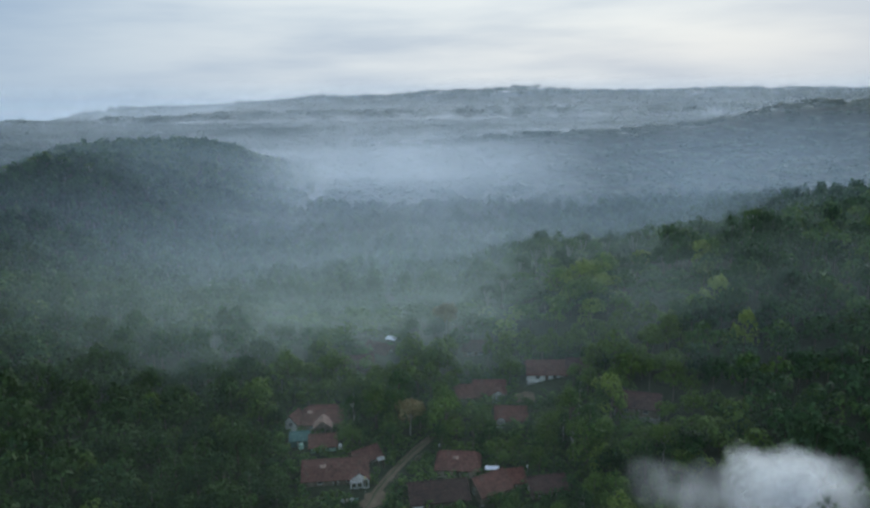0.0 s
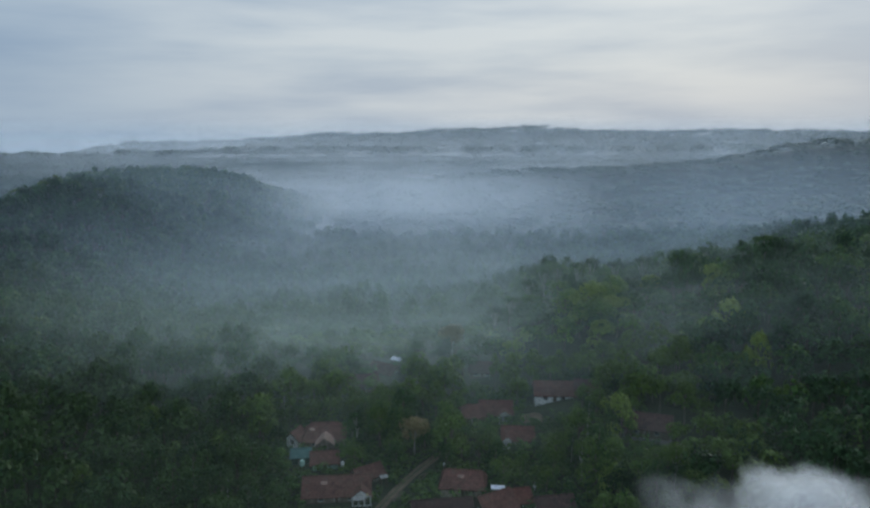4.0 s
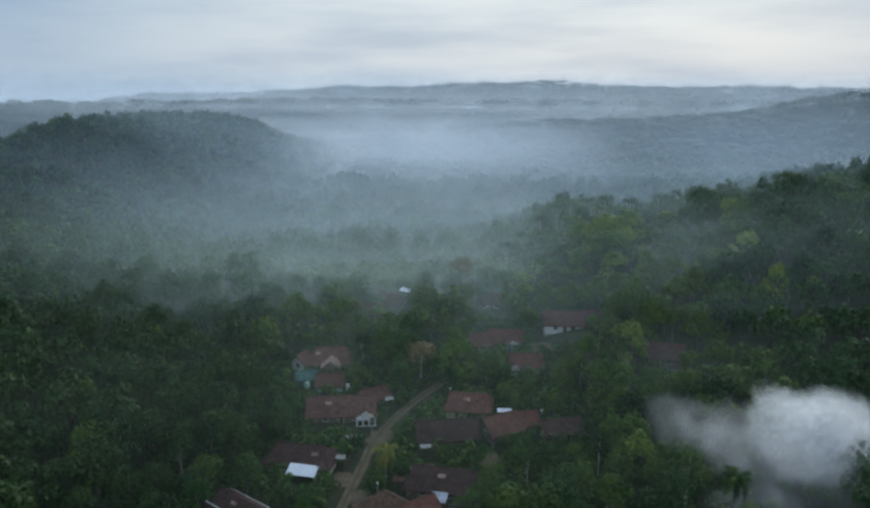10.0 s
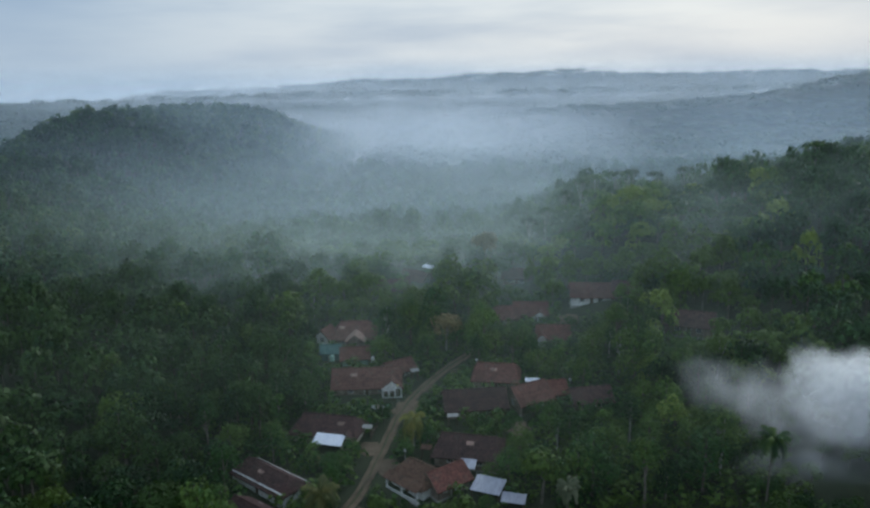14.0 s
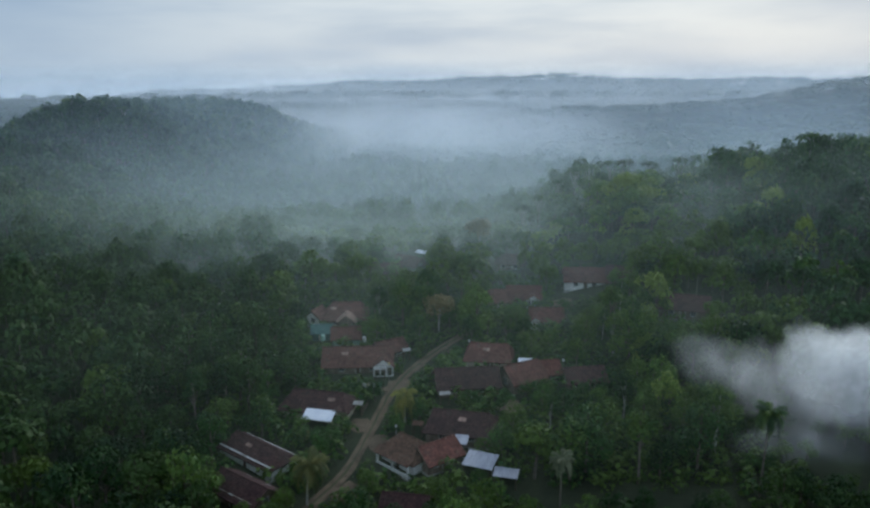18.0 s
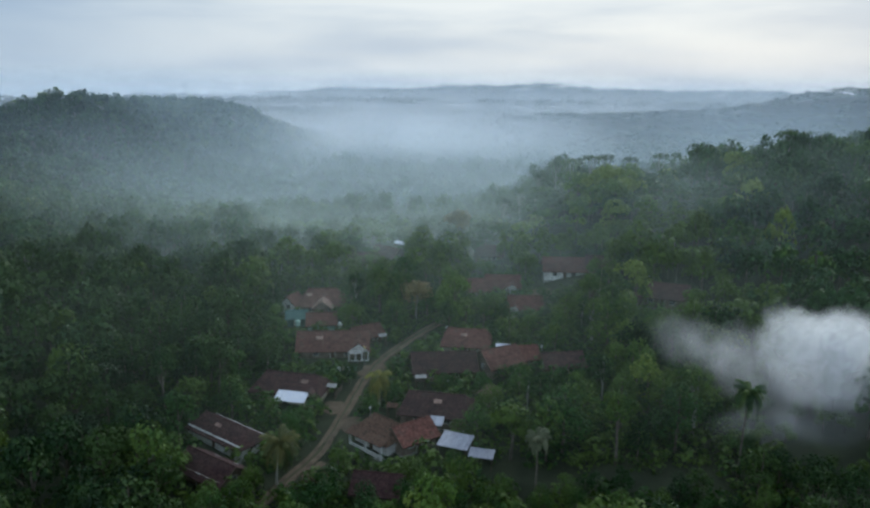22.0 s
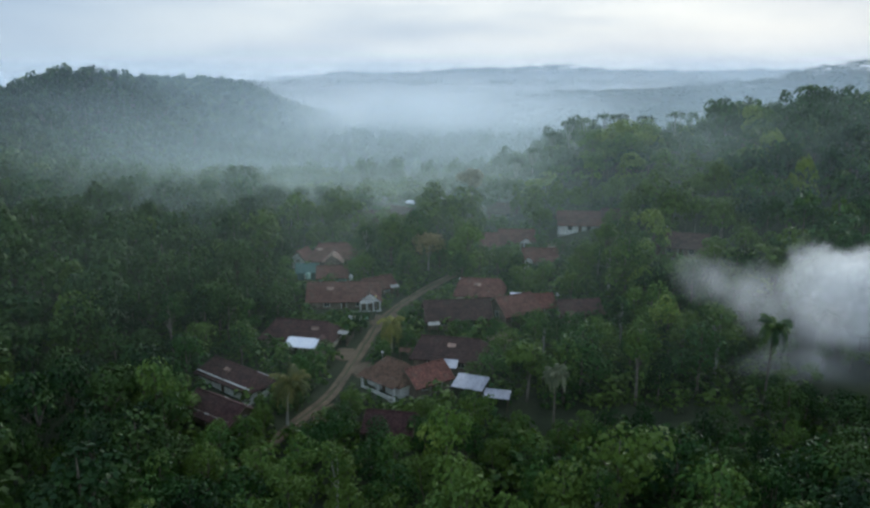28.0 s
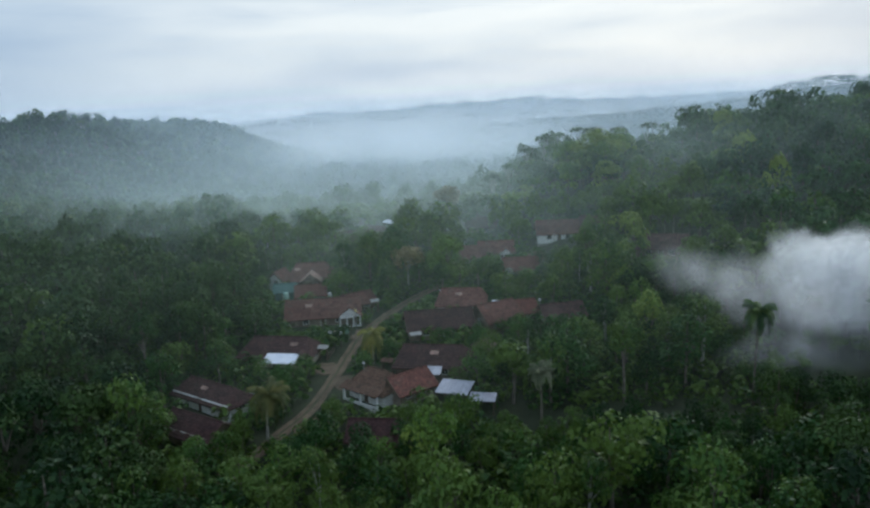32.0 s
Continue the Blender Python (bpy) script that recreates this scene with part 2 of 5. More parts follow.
def mist_material(name, alpha, x_mid, x_wide, z_full, z_none, size, tone, patchy=0.45):
    """A veil of droplets: scatters daylight, thins out upwards and sideways and in drifting patches."""
    m = bpy.data.materials.new(name)
    m.use_nodes = True
    n, l = m.node_tree.nodes, m.node_tree.links
    n.clear()
    out = n.new("ShaderNodeOutputMaterial")
    geo = n.new("ShaderNodeNewGeometry")
    sep = n.new("ShaderNodeSeparateXYZ")
    l.new(geo.outputs["Position"], sep.inputs[0])
    off = n.new("ShaderNodeMath")
    off.operation = "SUBTRACT"
    l.new(sep.outputs["X"], off.inputs[0])
    off.inputs[1].default_value = x_mid
    ab = n.new("ShaderNodeMath")
    ab.operation = "ABSOLUTE"
    l.new(off.outputs[0], ab.inputs[0])
    terms = []
    for src, a, z in ((ab.outputs[0], x_wide, x_wide * 0.25), (sep.outputs["Z"], z_none, z_full)):
        mr = n.new("ShaderNodeMapRange")
        mr.interpolation_type = "SMOOTHSTEP"
        mr.inputs["From Min"].default_value, mr.inputs["From Max"].default_value = z, a
        mr.inputs["To Min"].default_value, mr.inputs["To Max"].default_value = 1.0, 0.0
        l.new(src, mr.inputs["Value"])
        terms.append(mr.outputs[0])
    mp = n.new("ShaderNodeMapping")
    mp.inputs["Scale"].default_value = (1 / size, 1 / size, 2.2 / size)
    l.new(geo.outputs["Position"], mp.inputs[0])
    t = n.new("ShaderNodeTexNoise")
    t.inputs["Scale"].default_value, t.inputs["Detail"].default_value = 1.0, 4.0
    l.new(mp.outputs[0], t.inputs["Vector"])
    nr = n.new("ShaderNodeMapRange")
    nr.inputs["From Min"].default_value, nr.inputs["From Max"].default_value = 0.3, 0.7
    nr.inputs["To Min"].default_value, nr.inputs["To Max"].default_value = patchy * alpha, (1.75 - patchy) * alpha
    l.new(t.outputs["Fac"], nr.inputs["Value"])
    fac = nr.outputs[0]
    for s in terms:
        mu = n.new("ShaderNodeMath")
        mu.operation, mu.use_clamp = "MULTIPLY", True
        l.new(fac, mu.inputs[0])
        l.new(s, mu.inputs[1])
        fac = mu.outputs[0]
    d, tl, tp = n.new("ShaderNodeBsdfDiffuse"), n.new("ShaderNodeBsdfTranslucent"), n.new("ShaderNodeBsdfTransparent")
    d.inputs[0].default_value = tl.inputs[0].default_value = (*tone, 1)
    # droplets have no facing: both halves take their light from the open sky above
    for node, z in ((d, 1.0), (tl, -1.0)):
        nv = n.new("ShaderNodeCombineXYZ")
        nv.inputs[2].default_value = z
        l.new(nv.outputs[0], node.inputs["Normal"])
    add, mx = n.new("ShaderNodeAddShader"), n.new("ShaderNodeMixShader")
    l.new(d.outputs[0], add.inputs[0])
    l.new(tl.outputs[0], add.inputs[1])
    l.new(fac, mx.inputs[0])
    l.new(tp.outputs[0], mx.inputs[1])
    l.new(add.outputs[0], mx.inputs[2])
    l.new(mx.outputs[0], out.inputs[0])
    return m


M_GROUND = plain("forest_floor", (0.02, 0.028, 0.014), (0.05, 0.06, 0.028), 0.2, 0.95, 0.6, fine=2.5)
M_GRASS = plain("grass_verge", (0.05, 0.06, 0.028), (0.10, 0.095, 0.05), 0.7, 0.95, 0.6, fine=6.0)
M_DIRT = plain("dirt_track", (0.10, 0.074, 0.05), (0.19, 0.14, 0.095), 0.6, 0.95, 0.6, fine=7.0)
M_TILE = tile_roof("clay_tile_brown", (0.095, 0.046, 0.040), (0.18, 0.082, 0.066), (0.13, 0.10, 0.08))
M_TILE_DARK = tile_roof("clay_tile_dark", (0.058, 0.034, 0.034), (0.105, 0.056, 0.052), (0.085, 0.066, 0.058))
M_TILE_RED = tile_roof("clay_tile_red", (0.11, 0.044, 0.038), (0.20, 0.078, 0.062), (0.13, 0.09, 0.07))
M_TILE_ORANGE = tile_roof("clay_tile_orange", (0.080, 0.050, 0.036), (0.145, 0.082, 0.056), (0.13, 0.098, 0.072))
M_PALE_TILE = tile_roof("clay_tile_pale", (0.26, 0.16, 0.13), (0.40, 0.27, 0.22), (0.25, 0.19, 0.16))
M_ZINC = metal_roof("zinc_sheet", (0.26, 0.27, 0.33), (0.44, 0.45, 0.52))
M_WHITE_METAL = metal_roof("white_sheet", (0.78, 0.80, 0.90), (0.92, 0.93, 0.98))
M_PLASTER = plain("white_plaster", (0.74, 0.72, 0.68), (0.90, 0.89, 0.86), 1.2, 0.85, 0.2)
M_CREAM = plain("cream_plaster", (0.50, 0.42, 0.32), (0.70, 0.62, 0.48), 1.2, 0.85, 0.2)
M_TEAL_ROOF = plain("faded_teal_roof", (0.075, 0.15, 0.14), (0.13, 0.22, 0.20), 1.2, 0.7, 0.2)
M_MINT = plain("mint_paint", (0.28, 0.46, 0.38), (0.45, 0.62, 0.52), 1.2, 0.7, 0.2)
M_OLD = plain("old_timber_wall", (0.16, 0.12, 0.09), (0.30, 0.24, 0.19), 1.2, 0.9, 0.3)
M_WOOD = plain("weathered_wood", (0.09, 0.065, 0.045), (0.18, 0.13, 0.09), 2.0, 0.8, 0.4)
M_FRAME = plain("painted_frame", (0.55, 0.53, 0.48), (0.75, 0.73, 0.68), 2.0, 0.6, 0.1)
M_CONCRETE = plain("concrete", (0.26, 0.25, 0.23), (0.42, 0.40, 0.37), 1.0, 0.9, 0.4)
M_YELLOW = plain("yellow_lamp_paint", (0.75, 0.62, 0.25), (0.85, 0.75, 0.35), 2.0, 0.6, 0.1)
M_BARK = plain("bark", (0.10, 0.085, 0.065), (0.22, 0.19, 0.15), 1.2, 0.9, 0.6)
M_PALE_BARK = plain("pale_bark", (0.26, 0.25, 0.21), (0.42, 0.41, 0.36), 1.2, 0.85, 0.4)
M_GLASS, _n, _l, _b = material("window_glass", 0.08, 0.6)
_b.inputs["Base Color"].default_value = (0.02, 0.025, 0.03, 1)
M_LEAF = foliage("forest_leaves", (0.009, 0.032, 0.008), (0.030, 0.084, 0.015), (0.095, 0.152, 0.025))
# dark forest leaves, deepened further so the colour carries the lens's corner dimming
M_LEAF_DIMMED = foliage("dimmed_leaves", (0.007, 0.024, 0.008), (0.020, 0.056, 0.013), (0.050, 0.094, 0.019))
# brighter green of the hillside, lightened further to hold part of the haze
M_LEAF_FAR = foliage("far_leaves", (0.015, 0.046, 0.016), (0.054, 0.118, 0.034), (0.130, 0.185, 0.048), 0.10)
# skyline leaves: near-equal blue-green tones put the flattening of distance haze into the colour
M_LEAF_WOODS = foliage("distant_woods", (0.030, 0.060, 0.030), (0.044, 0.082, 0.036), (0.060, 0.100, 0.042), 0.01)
M_LEAF_FRESH = foliage("fresh_leaves", (0.024, 0.070, 0.014), (0.056, 0.128, 0.024), (0.115, 0.185, 0.036))
M_LEAF_BRIGHT = foliage("bright_leaves", (0.070, 0.140, 0.022), (0.130, 0.215, 0.036), (0.210, 0.275, 0.052))
M_LEAF_RUST = foliage("rust_leaves", (0.12, 0.098, 0.042), (0.19, 0.155, 0.068), (0.26, 0.21, 0.095))
M_LEAF_PALM = foliage("palm_leaves", (0.065, 0.080, 0.028), (0.13, 0.14, 0.045), (0.22, 0.20, 0.065))
M_LEAF_YELLOW = foliage("yellow_palm_leaves", (0.13, 0.14, 0.030), (0.26, 0.25, 0.050), (0.38, 0.34, 0.08))
M_LEAF_DULL = foliage("dull_palm_leaves", (0.11, 0.13, 0.07), (0.19, 0.21, 0.12), (0.27, 0.28, 0.17))


# ---------------------------------------------------------------- building helpers
def raw_mesh(name, verts, faces, mat):
    """A mesh from arrays of corners and of triangles or quads."""
    me = bpy.data.meshes.new(name)
    verts, faces = np.asarray(verts, np.float32), np.asarray(faces, np.int32)
    me.vertices.add(len(verts))
    me.vertices.foreach_set("co", verts.ravel())
    k = faces.shape[1]
    me.loops.add(faces.size)
    me.loops.foreach_set("vertex_index", faces.ravel())
    me.polygons.add(len(faces))
    me.polygons.foreach_set("loop_start", np.arange(0, faces.size, k, dtype=np.int32))
    me.materials.append(mat)
    me.update(calc_edges=True)
    return me


def part(name, bm, mat, parent=None, label=""):
    me = bpy.data.meshes.new(name)
    bm.normal_update()
    bm.to_mesh(me)
    bm.free()
    me.materials.append(mat)
    ob = new(name, me)
    if parent:
        ob.parent = parent
    if label:
        ob["label"] = label
    return ob


def box(bm, x0, x1, y0, y1, z0, z1, m=None):
    vs = [bm.verts.new((x, y, z)) for z in (z0, z1) for x, y in ((x0, y0), (x1, y0), (x1, y1), (x0, y1))]
    for f in ((3, 2, 1, 0), (4, 5, 6, 7), (0, 1, 5, 4), (1, 2, 6, 5), (2, 3, 7, 6), (3, 0, 4, 7)):
        bm.faces.new([vs[i] for i in f])
    if m is not None:
        bmesh.ops.transform(bm, matrix=m, verts=vs)
    return vs


def prism(bm, top, thick):
    """A slab under the polygon top, with the given thickness straight down."""
    a = [bm.verts.new(p) for p in top]
    b = [bm.verts.new((p[0], p[1], p[2] - thick)) for p in top]
    bm.faces.new(a)
    bm.faces.new(b[::-1])
    for i in range(len(a)):
        j = (i + 1) % len(a)
        bm.faces.new((a[i], b[i], b[j], a[j]))


def tube(bm, pts, radii, sides=7):
    """A tapered limb along points."""
    rings = []
    for i, (p, r) in enumerate(zip(pts, radii)):
        p = Vector(p)
        d = (Vector(pts[min(i + 1, len(pts) - 1)]) - Vector(pts[max(i - 1, 0)])).normalized()
        u = d.orthogonal().normalized()
        v = d.cross(u)
        rings.append([bm.verts.new(p + r * (math.cos(a) * u + math.sin(a) * v)) for a in (2 * math.pi * k / sides for k in range(sides))])
    for a, b in zip(rings, rings[1:]):
        for k in range(sides):
            bm.faces.new((a[k], a[(k + 1) % sides], b[(k + 1) % sides], b[k]))
    bm.faces.new(rings[0][::-1])
    bm.faces.new(rings[-1])


# ---------------------------------------------------------------- ground
def sstep(a, b, v):
    u = min(1.0, max(0.0, (v - a) / (b - a)))
    return u * u * (3 - 2 * u)


def ground_z(x, y):
    z = 0.085 * (min(175.0, max(20.0, y)) - 95)
    # the ridge beside the village
    z += (14 * sstep(12, 46, x) + 5 * sstep(46, 130, x)) * math.exp(-((y - 212) / (60 if y < 212 else 80)) ** 2)
    # the wooded hill across the valley
    z += 36 * math.exp(-((x + 186) / (45 if x < -186 else 62)) ** 2 - ((y - 385) / (150 if y < 385 else 110)) ** 2)
    # the flat-topped hill behind it
    z += 33 * sstep(-75, -172, x) * (1 - sstep(-248, -350, x)) * math.exp(-((y - 600) / (130 if y < 600 else 120)) ** 2)
    # the ridge goes on beyond the village
    z += 22 * sstep(95, 180, x) * math.exp(-((y - 310) / 70) ** 2)
    z -= 17 * sstep(175, 320, y)
    z -= 4 * sstep(-10, -90, x) * sstep(130, 190, y) * (1 - sstep(300, 420, y))
    # ridges further off
    z -= 3 * sstep(400, 700, y)
    z += 17 * sstep(10, 150, x) * math.exp(-((y - 860) / 85) ** 2)
    z += 32 * math.exp(-((x - 500) / 140) ** 2 - ((y - 850) / 110) ** 2)
    z -= 17 * sstep(1200, 2200, y)
    z += (12 + 18 * math.exp(-((x - 480) / 380) ** 2) + 5 * math.sin(x / 170.0) + 3 * math.sin(x / 61.0)) * math.exp(-((y - 2950) / 260) ** 2)
    z -= (34 * sstep(-330, -760, x) + 70 * sstep(-1090, -1450, x)) * sstep(1300, 2400, y) + 45 * sstep(3150, 3900, y)
    return z


def axis_steps(limits):
    out = []
    for a, b, s in limits:
        out += list(np.arange(a, b, s))
    return np.array(out + [limits[-1][1]])


gx = axis_steps([(-4400, -1200, 200), (-1200, -300, 45), (-300, -60, 10), (-60, 70, 2.5), (70, 320, 10), (320, 1200, 45), (1200, 4400, 200)])
gy = axis_steps([(-1500, -60, 120), (-60, 60, 8), (60, 180, 2.5), (180, 480, 10), (480, 1500, 40), (1500, 4500, 90)])
gv = [(x, y, ground_z(x, y) + 0.12 * noise.noise((x * 0.4, y * 0.4, 0)) * (abs(x) < 80 and y < 200)) for y in gy for x in gx]
nx = len(gx)
gf = [(j * nx + i, j * nx + i + 1, (j + 1) * nx + i + 1, (j + 1) * nx + i) for j in range(len(gy) - 1) for i in range(nx - 1)]
ground_me = raw_mesh("ground", gv, gf, M_GROUND)
ground_me.polygons.foreach_set("use_smooth", np.ones(len(gf), bool))
tagged(new("ground", ground_me), "hilly forest floor of dark soil and undergrowth", "ground", kind="structure")

ROAD = [(-35.2, 58), (-28.6, 69), (-24.2, 77), (-20.6, 81.5), (-17.3, 88), (-14.4, 93.7), (-12.6, 100.8), (-11.2, 107.7), (-9.5, 115.9), (-7.2, 122.5), (-3.2, 129.9), (1.2, 136.5), (5.6, 142), (8.2, 147)]


def road_line(step=1.2):
    pts = [Vector((*p, 0)) for p in ROAD]
    out = []
    for i in range(len(pts) - 1):
        p0, p1, p2, p3 = pts[max(i - 1, 0)], pts[i], pts[i + 1], pts[min(i + 2, len(pts) - 1)]
        k = max(1, int((p2 - p1).length / step))
        for s in range(k):
            u = s / k
            out.append(0.5 * ((2 * p1) + (p2 - p0) * u + (2 * p0 - 5 * p1 + 4 * p2 - p3) * u * u + (3 * p1 - p0 - 3 * p2 + p3) * u ** 3))
    return out + [pts[-1]]


LINE = road_line()


def ribbon(name, lanes, mat, label, category, kind):
    """A strip that lies on the ground along the track; lanes: offsets from its middle line and heights."""
    vs, fs = [], []
    for i, p in enumerate(LINE):
        d = (LINE[min(i + 1, len(LINE) - 1)] - LINE[max(i - 1, 0)]).normalized()
        side = Vector((d.y, -d.x, 0))
        for o, h in lanes:
            q = p + side * (o + 0.18 * noise.noise((p.x * 0.35, p.y * 0.35, o)))
            vs.append((q.x, q.y, ground_z(q.x, q.y) + h))
    k = len(lanes)
    for i in range(len(LINE) - 1):
        for j in range(k - 1):
            fs.append((i * k + j, i * k + j + 1, (i + 1) * k + j + 1, (i + 1) * k + j))
    return tagged(new(name, raw_mesh(name, vs, fs, mat)), label, category, kind=kind)


ribbon("road", [(-0.92, -0.1), (-0.82, 0.16), (-0.6, 0.12), (-0.3, 0.17), (0.0, 0.2), (0.3, 0.17), (0.6, 0.12), (0.82, 0.16), (0.92, -0.1)], M_DIRT, "narrow rutted brown dirt track between village houses", "road", "structure")
ribbon("grass_strip", [(-0.22, 0.15), (-0.1, 0.22), (0.03, 0.24), (0.12, 0.22), (0.22, 0.15)], M_GRASS, "thin grass strip between the wheel ruts of the track", "grass", "stuff")


# bare earth in front of the houses
YARDS = [(-14.0, 89.6, 2.6), (-10.6, 101.6, 2.4), (-8.2, 118.6, 2.8), (-13.6, 106.2, 2.2), (10.6, 112.0, 2.4), (25.0, 151.5, 3.0), (0.5, 108.8, 2.2)]
for k, (yx, yy, yr) in enumerate(YARDS):
    bm = bmesh.new()
    hub = bm.verts.new((yx, yy, ground_z(yx, yy) + 0.14))
    rim = []
    for a in range(22):
        u = 2 * math.pi * a / 22
        q = yr * (0.85 + 0.45 * noise.noise((yx + 1.3 * math.cos(u), yy + 1.3 * math.sin(u), 0)))
        rim.append([bm.verts.new((yx + f * q * math.cos(u), yy + f * q * math.sin(u), ground_z(yx + f * q * math.cos(u), yy + f * q * math.sin(u)) + h)) for f, h in ((0.6, 0.14), (1.0, 0.1), (1.15, -0.15))])
    for a in range(22):
        p, q = rim[a], rim[(a + 1) % 22]
        bm.faces.new((hub, p[0], q[0]))
        for m in (0, 1):
            bm.faces.new((p[m], p[m + 1], q[m + 1], q[m]))
    me = bpy.data.meshes.new("yard")
    bm.to_mesh(me)
    bm.free()
    me.materials.append(M_DIRT)
    tagged(new("yard", me), "bare trodden brown earth in front of houses", "yard", kind="structure")


# ---------------------------------------------------------------- houses
HOUSES = []


def wall_mesh(length, height, thick, openings):
    """A wall along x with its middle at 0, its outer face at y=0; openings: (x0, x1, z0, z1) go right through."""
    xs = sorted({-length / 2, length / 2, *(v for o in openings for v in o[:2])})
    zs = sorted({0.0, height, *(v for o in openings for v in o[2:])})
    solid = {(i, k) for i in range(len(xs) - 1) for k in range(len(zs) - 1)
             if not any(o[0] < (xs[i] + xs[i + 1]) / 2 < o[1] and o[2] < (zs[k] + zs[k + 1]) / 2 < o[3] for o in openings)}
    bm, made = bmesh.new(), {}

    def at(i, k, j):
        if (i, k, j) not in made:
            made[i, k, j] = bm.verts.new((xs[i], thick * j, zs[k]))
        return made[i, k, j]

    for i, k in solid:
        bm.faces.new((at(i, k, 0), at(i + 1, k, 0), at(i + 1, k + 1, 0), at(i, k + 1, 0)))
        bm.faces.new((at(i, k + 1, 1), at(i + 1, k + 1, 1), at(i + 1, k, 1), at(i, k, 1)))
        for di, dk, a, b in ((-1, 0, (0, 1), (0, 0)), (1, 0, (1, 0), (1, 1)), (0, -1, (0, 0), (1, 0)), (0, 1, (1, 1), (0, 1))):
            if (i + di, k + dk) not in solid:
                p, q = (i + a[0], k + a[1]), (i + b[0], k + b[1])
                bm.faces.new((at(*p, 0), at(*p, 1), at(*q, 1), at(*q, 0)))
    return bm


def stepped_slope(quad, rows, step, thick):
    """A roof slope as one slab whose courses step down from ridge to eaves."""
    a, b, c, d = (Vector(q) for q in quad)
    bm, up, down = bmesh.new(), [], []
    for k in range(rows):
        for u, h in ((k / rows, step), ((k + 1) / rows, 0.0)):
            up.append([bm.verts.new(p + Vector((0, 0, h))) for p in (a.lerp(d, u), b.lerp(c, u))])
    for u in (0.0, 1.0):
        down.append([bm.verts.new(p - Vector((0, 0, thick))) for p in (a.lerp(d, u), b.lerp(c, u))])
    for p, q in zip(up, up[1:]):
        bm.faces.new((p[0], p[1], q[1], q[0]))
    bm.faces.new((down[0][1], down[0][0], down[1][0], down[1][1]))
    bm.faces.new((up[0][1], up[0][0], down[0][0], down[0][1]))
    bm.faces.new((up[-1][0], up[-1][1], down[1][1], down[1][0]))
    for j in (0, 1):
        bm.faces.new([r[j] for r in up] + [down[1][j], down[0][j]])
    bmesh.ops.recalc_face_normals(bm, faces=bm.faces)
    return bm


def window_parts(parent, a, b, z0, z1, door=False):
    name = "door" if door else "window"
    e = bpy.data.objects.new(name, None)
    scene.collection.objects.link(e)
    e.parent = parent
    bm = bmesh.new()
    w = 0.08
    for q in ((a, a + w, z0, z1), (b - w, b, z0, z1), (a + w, b - w, z1 - w, z1)) + (() if door else ((a + w, b - w, z0, z0 + w), ((a + b) / 2 - 0.03, (a + b) / 2 + 0.03, z0 + w, z1 - w))):
        box(bm, q[0], q[1], -0.03, 0.1, q[2], q[3])
    part("frame", bm, M_FRAME, e)
    bm = bmesh.new()
    box(bm, a + w, b - w, 0.05, 0.08, z0 + (0 if door else w), z1 - w)
    part("leaf" if door else "pane", bm, M_WOOD if door else M_GLASS, e)


